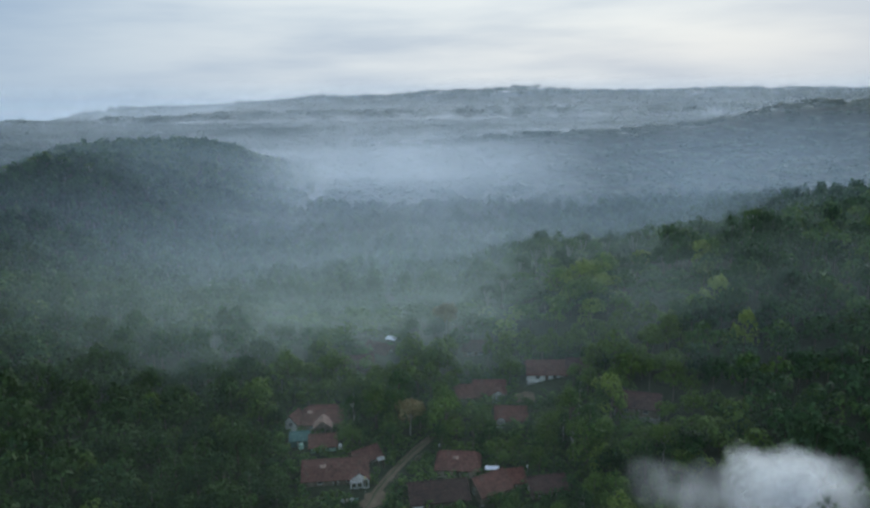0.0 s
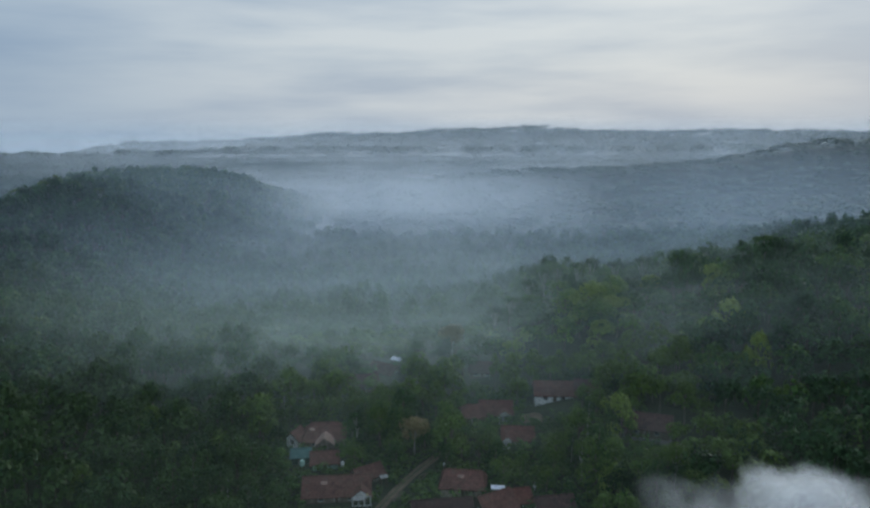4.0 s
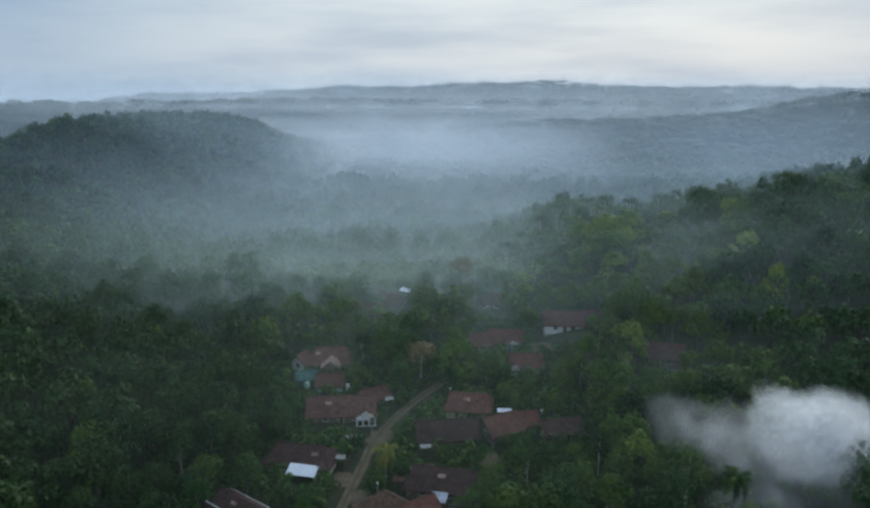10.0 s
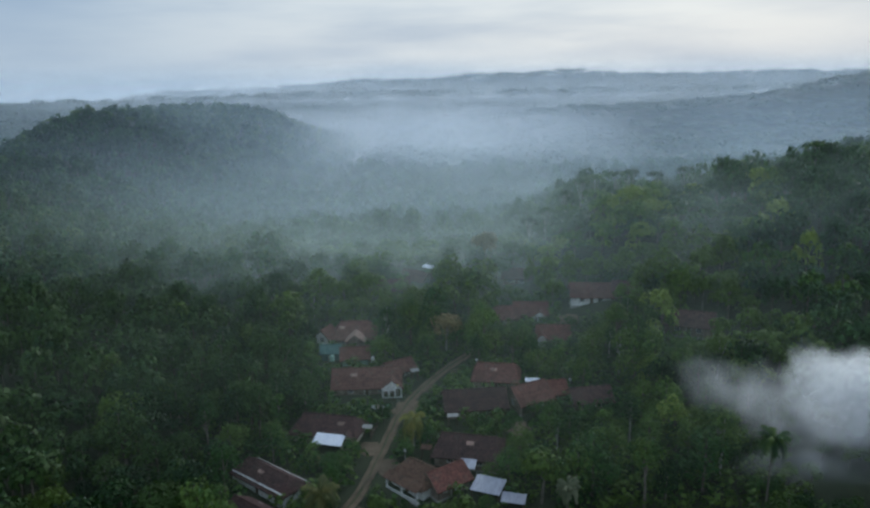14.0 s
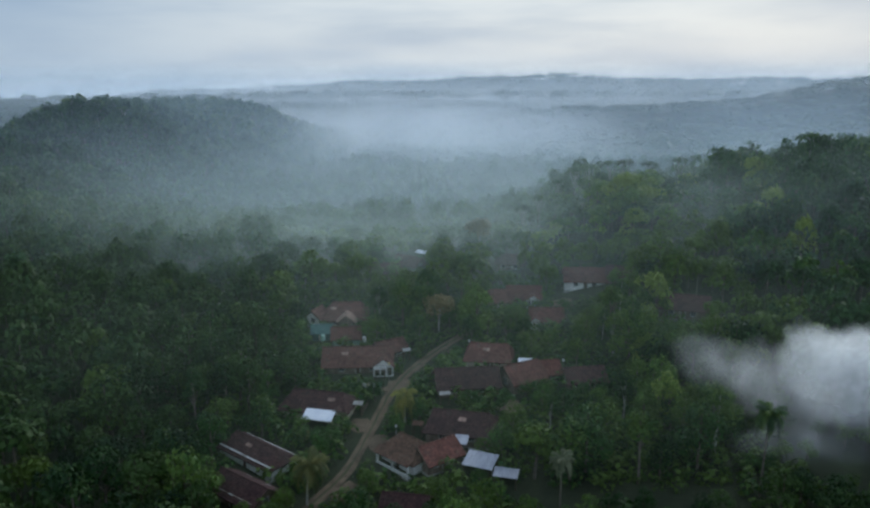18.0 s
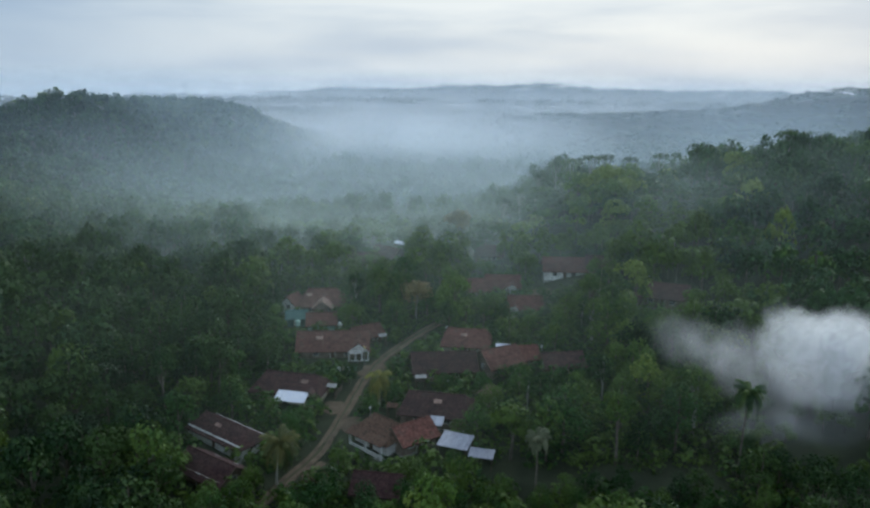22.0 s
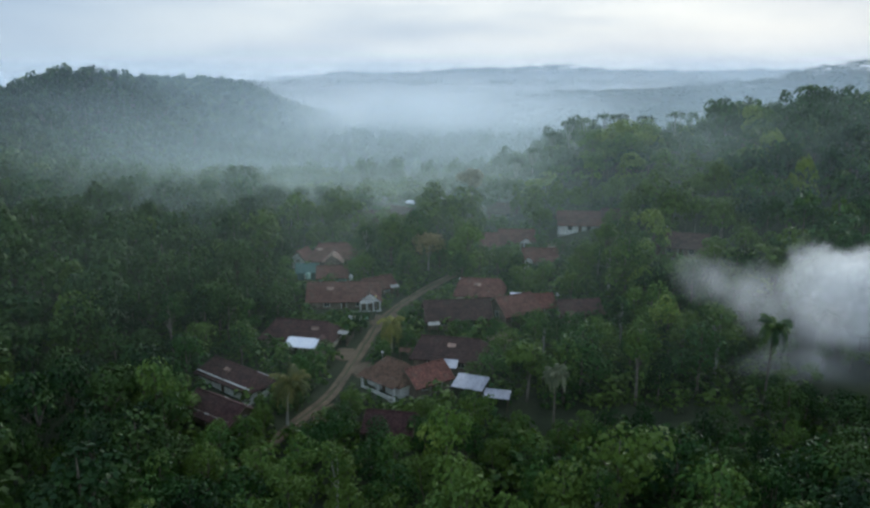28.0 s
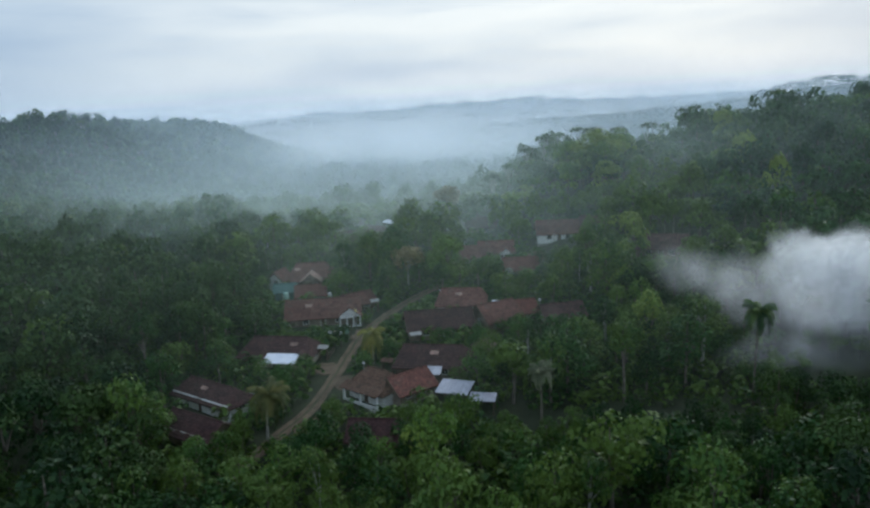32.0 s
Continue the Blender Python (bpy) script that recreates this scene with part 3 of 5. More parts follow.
def house(label, mid, yaw, length, width, wall_h=2.6, rise=2.2, hip=0.0, roof=None, wall=None, over=0.7, lift=-0.45, fronts=2, veranda=0.0, tile_name="roof", hidden=False, bare=False, porch=None, roof_light=None):
    """A village house: ridge along x, front towards -y. hip: how far the ridge stops short of each end."""
    roof, wall = roof or M_TILE, wall or M_OLD
    gz = min(ground_z(mid[0] + sx * length / 2, mid[1] + sy * width / 2) for sx in (-1, 0, 1) for sy in (-1, 0, 1)) + lift
    h = new("house")
    h.empty_display_size = 1
    h.matrix_world = pose(mid[0], mid[1], gz, 0, 0, yaw)
    tagged(h, label, "house", "village houses")
    L, W, t = length / 2, width / 2, 0.18
    bm = bmesh.new()
    box(bm, -L - 0.3, L + 0.3, -W - 0.3 - veranda, W + 0.3, -0.9, 0.3)
    part("plinth", bm, M_CONCRETE, h)
    base = 0.3
    step = length / (fronts + 1.5)
    ops = []
    for k in range(fronts):
        c = -L + step * (k + 0.9) + (step * 0.6 if k >= fronts / 2 else 0)
        ops.append((c - 0.5, c + 0.5, 0.85, 2.0))
    door = (-0.45, 0.45, 0.0, 2.05)
    ops = [o for o in ops if o[1] < door[0] - 0.15 or o[0] > door[1] + 0.15] + [door]
    spec = [("wall", length, (0, -W), 0, ops), ("wall", length, (0, W), 180, ops[:-1]), ("wall", width - 2 * t, (L, 0), 90, [(-0.5, 0.5, 0.9, 2.0)]), ("wall", width - 2 * t, (-L, 0), -90, [(-0.5, 0.5, 0.9, 2.0)])]
    for nm, ln, (px, py), rz, op in spec:
        wob = part(nm, wall_mesh(ln, wall_h, t, op), wall, h)
        wob.matrix_local = pose(px, py, base, 0, 0, rz)
        for o in op:
            window_parts(wob, *o, door=o[2] == 0.0)
    z0, z1 = base + wall_h - 0.12, base + wall_h + rise
    slope = rise / W
    E, F = L + over * 0.7, W + over
    ze = z0 - slope * over * 0.6
    zr = z1
    R = E - hip
    th = 0.14
    for sy in (-1, 1):
        quad = [(-E, sy * F, ze), (E, sy * F, ze), (R, 0, zr), (-R, 0, zr)]
        bm = stepped_slope(quad, 9, 0.05, th)
        part(tile_name + "_slope", bm, roof, h)
    if hip > 0.05:
        for sx in (-1, 1):
            bm = bmesh.new()
            p = [(sx * E, -F, ze + 0.02), (sx * E, F, ze + 0.02), (sx * R, 0, zr + 0.02)]
            prism(bm, p if sx > 0 else p[::-1], th)
            part("hip_slope", bm, roof, h)
    else:
        for sx in (-1, 1):
            bm = bmesh.new()
            x0, x1 = sorted((sx * L, sx * (L - t)))
            a = [bm.verts.new((x, y, z)) for x in (x0, x1) for y, z in ((-W, base + wall_h), (W, base + wall_h), (0, z1 - 0.2))]
            for f in ((2, 1, 0), (3, 4, 5), (0, 1, 4, 3), (1, 2, 5, 4), (2, 0, 3, 5)):
                bm.faces.new([a[i] for i in f])
            part("gable", bm, wall, h)
            bm = bmesh.new()
            for sy in (-1, 1):
                xa = sx * E
                prism(bm, [(xa, sy * F, ze + 0.04), (xa + sx * 0.05, sy * F, ze + 0.04), (xa + sx * 0.05, 0, zr + 0.04), (xa, 0, zr + 0.04)], 0.24)
            bmesh.ops.recalc_face_normals(bm, faces=bm.faces)
            part("bargeboard", bm, M_WOOD, h)
    bm = bmesh.new()
    tube(bm, [(-R, 0, zr), (R, 0, zr)], [0.14, 0.14], 6)
    part("ridge_cap", bm, roof, h)
    if roof_light is not None:
        # a row of pale tiles let into the front slope
        bm = bmesh.new()
        ya, yb = -F * 0.42, -F * 0.27
        za, zb = (ze + (zr - ze) * (1 - v) + 0.09 for v in (0.42, 0.27))
        prism(bm, [(roof_light - 0.6, ya, za), (roof_light + 0.6, ya, za), (roof_light + 0.6, yb, zb), (roof_light - 0.6, yb, zb)], 0.06)
        part("roof_light", bm, M_PALE_TILE, h, "row of pale tiles in the roof")
    if veranda:
        bm = bmesh.new()
        zv = base + 2.25
        prism(bm, [(-L - 0.3, -W - veranda - 0.4, zv - 0.15), (L + 0.3, -W - veranda - 0.4, zv - 0.15), (L + 0.3, -W - 0.02, zv + 0.45), (-L - 0.3, -W - 0.02, zv + 0.45)], 0.1)
        part("veranda_roof", bm, roof, h)
        cols = max(3, int(length / 1.8))
        for k in range(cols):
            c = -L + 0.15 + (length - 0.3) * k / (cols - 1)
            bm = bmesh.new()
            box(bm, c - 0.12, c + 0.12, -W - veranda, -W - veranda + 0.24, base, zv - 0.1)
            box(bm, c - 0.17, c + 0.17, -W - veranda - 0.05, -W - veranda + 0.29, base, base + 0.35)
            part("column", bm, M_PLASTER, h)
        bm = bmesh.new()
        box(bm, -L, L, -W - veranda - 0.02, -W - veranda + 0.12, base, base + 0.55)
        part("parapet", bm, M_PLASTER, h)
    if porch:
        px, pw, pd, pmat, pwall = porch
        zp, rp = base + wall_h - 0.05, pw * 0.42
        bm = bmesh.new()
        y0, y1 = -W - pd - 0.3, -W + 0.9
        for sx in (-1, 1):
            p = [(px, y0, zp + rp), (px + sx * (pw / 2 + 0.3), y0, zp - 0.1), (px + sx * (pw / 2 + 0.3), y1, zp - 0.1), (px, y1, zp + rp)]
            prism(bm, p if sx < 0 else p[::-1], 0.1)
            part("porch_slope", bm, pmat, h)
            bm = bmesh.new()
        a = [bm.verts.new((px + dx, y, zp + dz)) for y in (-W - pd, -W - pd + 0.15) for dx, dz in ((-pw / 2, -0.15), (pw / 2, -0.15), (0, rp - 0.12))]
        for f in ((0, 1, 2), (5, 4, 3), (1, 0, 3, 4), (2, 1, 4, 5), (0, 2, 5, 3)):
            bm.faces.new([a[i] for i in f])
        part("porch_gable", bm, pwall, h)
        for sx in (-1, -0.33, 0.33, 1):
            bm = bmesh.new()
            c = px + sx * (pw / 2 - 0.15)
            box(bm, c - 0.13, c + 0.13, -W - pd, -W - pd + 0.22, -0.2, zp - 0.15)
            part("column", bm, pwall, h)
        bm = bmesh.new()
        box(bm, px - pw / 2, px + pw / 2, -W - pd + 0.02, -W - pd + 0.2, base - 0.1, base + 0.5)
        part("parapet", bm, pwall, h)
        bm = bmesh.new()
        box(bm, px - pw / 2 - 0.1, px + pw / 2 + 0.1, -W - pd - 0.2, -W - 0.31, -0.9, base - 0.1)
        part("porch_floor", bm, M_CONCRETE, h)
    HOUSES.append((mid[0], mid[1], max(L, W) + 0.8, yaw, L, W + veranda, gz - lift - (2.3 if bare else 0.3), hidden))
    return h


def shed(label, mid, yaw, length, width, height=2.4, fall=0.5, roof=None, lift=0.0):
    """An open lean-to: a sheet roof on four posts."""
    gz = ground_z(*mid) + lift
    s = new("shed")
    s.matrix_world = pose(mid[0], mid[1], gz, 0, 0, yaw)
    tagged(s, label, "shed", "village sheds")
    L, W = length / 2, width / 2
    n = max(2, round(length / 1.1))
    for k in range(n):
        bm = bmesh.new()
        a, b = -L + length * k / n, -L + length * (k + 1) / n + 0.04
        prism(bm, [(a, -W, height + 0.012 * (k % 2)), (b, -W, height + 0.012 * (k % 2)), (b, W, height + fall + 0.012 * (k % 2)), (a, W, height + fall + 0.012 * (k % 2))], 0.05)
        part("roof_sheet", bm, roof or M_ZINC, s)
    for sx in (-1, 1):
        for sy in (-1, 1):
            bm = bmesh.new()
            tube(bm, [(sx * (L - 0.2), sy * (W - 0.2), -0.6), (sx * (L - 0.2), sy * (W - 0.2), height + (fall - 0.1 if sy > 0 else -0.02))], [0.07, 0.06], 6)
            part("post", bm, M_WOOD, s)
    HOUSES.append((mid[0], mid[1], max(L, W), yaw, L, W, gz - lift, False))
    return s


house("long house with dark brown clay-tile roof and whitewashed walls", (-27.6, 97.2), -38, 11.4, 4.8, 1.9, 1.6, hip=1.3, roof=M_TILE_DARK, wall=M_PLASTER, over=0.45, lift=-0.5, roof_light=-0.6)
house("low house with dark maroon tile roof half hidden by trees", (-27.2, 88.0), -36, 8.4, 4.6, 1.9, 1.5, roof=M_TILE_DARK, lift=-0.3)
house("house with dark clay-tile roof and a white metal lean-to", (-20.6, 110.6), -13, 10.8, 6.0, 2.1, 1.9, hip=1.6, roof=M_TILE_DARK, wall=M_CREAM, lift=-0.4, porch=(4.2, 2.0, 0.7, M_TILE_DARK, M_CREAM), roof_light=2.6)
house("house with red-brown tile roof and a white porch gable", (-15.9, 126.8), 3, 12.0, 6.4, 2.3, 2.1, roof=M_TILE, wall=M_OLD, lift=-0.8, porch=(4.6, 3.6, 1.5, M_TILE, M_PLASTER), bare=True, roof_light=-2.4)
house("house with maroon tile roof and pale tiled front porch", (-20.4, 146.8), 2, 8.4, 7.0, 2.4, 2.3, hip=1.8, roof=M_TILE, wall=M_OLD, lift=-0.6, porch=(0.4, 3.6, 2.6, M_PALE_TILE, M_OLD), roof_light=-2.6)
house("small pale-gabled outbuilding beside a maroon-roofed house", (-26.4, 145.5), 70, 3.6, 2.6, 2.3, 1.3, roof=M_TILE, wall=M_PLASTER)
house("small teal-painted outbuilding with rusty roof", (-24.4, 138.6), 5, 3.4, 2.6, 2.1, 0.9, roof=M_TEAL_ROOF, wall=M_TEAL_ROOF, bare=True)
house("tiled wing with brown roof below a larger house", (-19.4, 137.2), 6, 5.0, 4.4, 2.0, 1.3, roof=M_TILE, wall=M_MINT, lift=-0.6)
house("small red-brown tiled outbuilding beside the trees", (-10.6, 131.6), 33, 5.2, 3.8, 2.1, 1.3, roof=M_TILE, lift=-0.8)
house("house with orange-brown tile roof and white columned veranda", (-5.4, 97.2), -42, 6.4, 5.0, 2.3, 1.8, hip=1.8, roof=M_TILE_ORANGE, wall=M_PLASTER, veranda=1.2, bare=True)
house("house with bright red tile roof joined to its neighbour", (-1.5, 96.4), 36, 5.6, 4.2, 2.1, 1.5, roof=M_TILE_RED, lift=-0.3)
house("broad house with dark weathered tile roof", (2.3, 103.8), -12, 9.8, 6.4, 2.3, 1.9, hip=1.0, roof=M_TILE_DARK, lift=-0.3, roof_light=0.4)
house("house with orange-brown tile roof and cream walls by the track", (8.0, 127.2), -8, 8.0, 5.8, 2.4, 1.9, hip=1.0, roof=M_TILE, wall=M_CREAM, lift=-0.3, roof_light=-0.4)
house("low wide house with dark tile roof behind shrubs", (3.6, 118.4), 6, 10.2, 6.0, 2.2, 2.0, roof=M_TILE_DARK, lift=-0.5)
house("house with red-brown tile roof and open side", (13.0, 119.8), 28, 6.2, 5.4, 2.3, 2.0, roof=M_TILE, lift=-0.4)
house("small lean house with dark red roof at the yard edge", (17.6, 121.8), 12, 4.0, 3.6, 2.2, 1.4, roof=M_TILE_RED, lift=-0.4)
house("house with maroon tile roof and a pale gable", (17.3, 156.0), -3, 6.8, 5.6, 2.4, 1.9, roof=M_TILE, lift=-0.4, porch=(1.8, 2.6, 1.2, M_TILE, M_PLASTER))
house("small house with weathered pink-brown tile roof", (20.7, 144.2), -6, 6.2, 4.8, 2.2, 1.7, roof=M_TILE, lift=-0.4, porch=(-2.2, 1.6, 0.8, M_TILE, M_PLASTER))
house("house with red-brown tile roof and long white front wall", (31.0, 159.0), -4, 8.6, 5.6, 2.4, 2.0, roof=M_TILE, wall=M_PLASTER, lift=0.2, bare=True)
house("brown-roofed house wing beside the white-fronted house", (38.4, 157.5), -12, 5.0, 4.4, 2.3, 1.5, roof=M_TILE_DARK, hidden=True)
house("low house with dark maroon roof sunk among bushes", (-5.4, 84.8), -10, 5.4, 4.2, 2.0, 1.4, roof=M_TILE_DARK, hidden=True)
house("dark maroon tiled house deep among the trees", (47.5, 141), -20, 9.0, 6.0, 2.5, 1.9, roof=M_TILE_DARK, lift=0.5)
house("weathered brown roof of a house among far trees", (-14, 172), 10, 7.0, 5.0, 2.3, 1.7, roof=M_TILE_DARK, hidden=True)
house("small dark maroon roof behind garden trees", (23.8, 119.4), 8, 6.4, 4.6, 2.2, 1.5, roof=M_TILE_DARK, lift=-0.6)
house("maroon tiled wing of a larger house", (12.0, 155.2), 4, 4.8, 5.0, 2.3, 1.7, roof=M_TILE, lift=-0.6)
house("old brown roof of a house at the edge of the forest", (16.4, 179.0), -8, 6.4, 4.8, 2.3, 1.6, roof=M_TILE_DARK, lift=-0.4)
shed("narrow pale sheet over a house's side door", (14.2, 123.6), -6, 2.6, 1.0, 2.4, 0.3, M_WHITE_METAL)
shed("white sheet-metal lean-to roof on posts", (-19.9, 105.4), -13, 4.9, 2.3, 2.3, 0.75, M_WHITE_METAL, lift=-0.3)
shed("grey zinc lean-to roof beside the dark house", (1.9, 98.3), -12, 2.4, 2.0, 2.3, 0.5)
shed("wide grey zinc lean-to roof", (4.7, 93.6), -22, 4.4, 3.4, 2.0, 0.6)
shed("low grey zinc sheet roof at the edge of the yard", (8.1, 91.0), -14, 3.4, 2.0, 1.8, 0.4)
house("dark-roofed hut among trees with a bright zinc roof edge", (-8.9, 184.0), -35, 7.0, 4.6, 2.2, 1.5, roof=M_TILE_DARK, lift=-1.6)
shed("bright zinc sheet over the end of a dark hut", (-5.9, 184.6), -38, 3.2, 1.3, 3.0, 0.5, M_WHITE_METAL)


# ---------------------------------------------------------------- small things in the yards
def yard_post(label, at, height, cap, mat):
    e = new("yard_post")
    e.matrix_world = pose(at[0], at[1], ground_z(*at))
    tagged(e, label, "post", "yard posts")
    bm = bmesh.new()
    tube(bm, [(0, 0, -0.4), (0, 0, height)], [0.07, 0.05], 7)
    part("pole", bm, M_CONCRETE, e)
    bm = bmesh.new()
    bmesh.ops.create_icosphere(bm, subdivisions=2, radius=cap, matrix=Matrix.Translation((0, 0, height + cap * 0.8)) @ Matrix.Diagonal((1, 1, 1.25, 1)))
    part("globe", bm, mat, e)


def water_tank(label, at, height, radius, mat):
    e = new("water_tank")
    e.matrix_world = pose(at[0], at[1], ground_z(*at))
    tagged(e, label, "tank", "water tanks")
    for sx in (-1, 1):
        for sy in (-1, 1):
            bm = bmesh.new()
            tube(bm, [(sx * 0.4, sy * 0.4, -0.4), (sx * 0.35, sy * 0.35, height)], [0.06, 0.05], 5)
            part("leg", bm, M_WOOD, e)
    bm = bmesh.new()
    tube(bm, [(0, 0, height), (0, 0, height + 0.1), (0, 0, height + 1.0), (0, 0, height + 1.15), (0, 0, height + 1.25)], [radius * 0.95, radius, radius, radius * 0.7, radius * 0.25], 14)
    part("barrel", bm, mat, e)


def laundry(label, at, yaw, length, mats):
    e = new("washing_line")
    e.matrix_world = pose(at[0], at[1], ground_z(*at), 0, 0, yaw)
    tagged(e, label, "washing line", "washing lines")
    for s in (-1, 1):
        bm = bmesh.new()
        tube(bm, [(s * length / 2, 0, -0.3), (s * length / 2, 0, 1.8)], [0.05, 0.04], 6)
        part("pole", bm, M_WOOD, e)
    bm = bmesh.new()
    tube(bm, [(-length / 2, 0, 1.72), (0, 0, 1.62), (length / 2, 0, 1.72)], [0.015] * 3, 4)
    part("line", bm, M_CONCRETE, e)
    for k, mt in enumerate(mats):
        c = -length / 2 + length * (k + 0.8) / (len(mats) + 0.6)
        bm = bmesh.new()
        box(bm, c - 0.3, c + 0.3, -0.03, 0.03, 0.85 + 0.1 * (k % 2), 1.64)
        part("cloth", bm, mt, e)


yard_post("white globe lamp on a post above the roofs", (21.1, 123.9), 1.9, 0.24, M_PLASTER)
yard_post("white globe lamp on a post beside the veranda", (-7.6, 101.5), 2.6, 0.16, M_PLASTER)
yard_post("pale cream globe lamp on a post before the porch", (-9.9, 120.6), 3.2, 0.18, M_YELLOW)
yard_post("white globe lamp on a post in the far yard", (45.4, 144.2), 4.2, 0.18, M_PLASTER)
yard_post("pale marker post beside the track", (4.6, 133.4), 1.5, 0.2, M_PLASTER)
water_tank("pale water tank on a timber stand", (-23.6, 134.6), 1.2, 0.5, M_MINT)
water_tank("white water tank beside the tiled wing", (-15.6, 134.6), 0.8, 0.35, M_PLASTER)
laundry("pale washing hung on a line in the yard", (-12.6, 117.0), 5, 4.0, [M_PLASTER, M_CREAM, M_PLASTER, M_MINT])
laundry("white washing on a line before the dark roof", (11.0, 122.2), -8, 2.6, [M_PLASTER, M_PLASTER])
laundry("pale washing hung behind shrubs", (4.8, 112.6), 4, 3.0, [M_PLASTER, M_CREAM])
for label, at, yaw, size in [("grey sheet canopy over a doorway", (-11.6, 121.4), 4, (2.0, 1.0)), ("small grey canopy beside the porch", (-14.2, 109.4), -14, (1.6, 0.9)), ("small grey canopy in a back yard", (-7.2, 128.6), 20, (1.5, 0.9)), ("narrow grey canopy at the end of a dark roof", (-0.2, 112.6), 6, (1.8, 0.8)), ("small rusty canopy behind the veranda house", (-4.4, 103.4), -16, (1.8, 1.1))]:
    shed(label, at, yaw, size[0], size[1], 2.0, 0.3, M_TILE_ORANGE if "rusty" in label else M_CONCRETE)
# bamboo fence panels and low walls round the yards
for k, (x, y, yaw, n) in enumerate([(-9.6, 91.6, 52, 9), (-12.9, 97.4, 60, 8), (-13.2, 111.0, 78, 9), (-4.2, 124.6, 55, 8), (-17.4, 100.3, -14, 10), (0.6, 131.4, 50, 8)]):
    fence = new("bamboo_fence")
    fence.matrix_world = pose(x, y, ground_z(x, y), 0, 0, yaw)
    tagged(fence, "low weathered bamboo fence beside the track", "fence", "yard fences")
    for j in range(n):
        bm = bmesh.new()
        o = (j - n / 2) * 0.42
        tube(bm, [(o, 0, -0.4), (o + 0.02, 0.02, 0.95 + 0.1 * ((j * 7) % 3))], [0.045, 0.035], 5)
        part("stake", bm, M_OLD, fence)
    for z in (0.35, 0.75):
        bm = bmesh.new()
        tube(bm, [(-n * 0.22, 0.05, z), (n * 0.19, 0.05, z)], [0.03, 0.03], 5)
        part("rail", bm, M_OLD, fence)

# ---------------------------------------------------------------- vegetation
def leaf_cloud(rng, lobes, count, size, flat=0.9):
    """Leaf clumps as small bent quads on the outside of several lobes: corners and faces."""
    cen = np.array([l[:3] for l in lobes])
    rad = np.array([l[3] for l in lobes])
    pick = rng.choice(len(lobes), count, p=rad ** 2 / (rad ** 2).sum())
    d = rng.normal(size=(count, 3))
    d[:, 2] = np.abs(d[:, 2]) * 1.1 - 0.35
    d /= np.linalg.norm(d, axis=1)[:, None]
    r = rad[pick] * (0.80 + 0.26 * rng.random(count))
    pos = cen[pick] + d * r[:, None] * np.array([1, 1, 0.85])
    nrm = d * flat + rng.normal(size=(count, 3)) * 0.34 + np.array([0, 0, 0.25])
    nrm /= np.linalg.norm(nrm, axis=1)[:, None]
    u = np.cross(nrm, rng.normal(size=(count, 3)))
    u /= np.linalg.norm(u, axis=1)[:, None]
    v = np.cross(nrm, u)
    s = size * (0.55 + 0.9 * rng.random(count))[:, None]
    a = 0.5 + 0.35 * rng.random((count, 1))
    quad = np.stack([pos - u * s, pos - v * s * a + nrm * s * 0.15, pos + u * s - nrm * s * 0.25, pos + v * s * a + nrm * s * 0.1], 1)
    return quad.reshape(-1, 3), np.arange(count * 4).reshape(-1, 4)


def crown_lobes(rng, height, width, tall=0.55):
    """Lobes of a broad-leaved crown on a trunk of that height."""
    n = rng.integers(6, 10)
    out = [(0, 0, height * 0.80, width * 0.30)]
    for k in range(n):
        a = 2 * math.pi * (k + rng.random() * 0.7) / n
        d = width * (0.20 + 0.18 * rng.random())
        out.append((d * math.cos(a), d * math.sin(a), height * (1 - tall + (tall - 0.15) * rng.random()), width * (0.17 + 0.12 * rng.random())))
    return out


def umbrella_lobes(rng, height, width):
    """Flat tiers of a spreading crown high on the trunk."""
    out = []
    for k in range(9):
        a, d = 2.4 * k, width * 0.42 * math.sqrt((k + 0.3) / 9)
        out.append((d * math.cos(a), d * math.sin(a), height * (0.97 - 0.11 * (k / 9) ** 2 - 0.05 * rng.random()), width * 0.13))
    return out


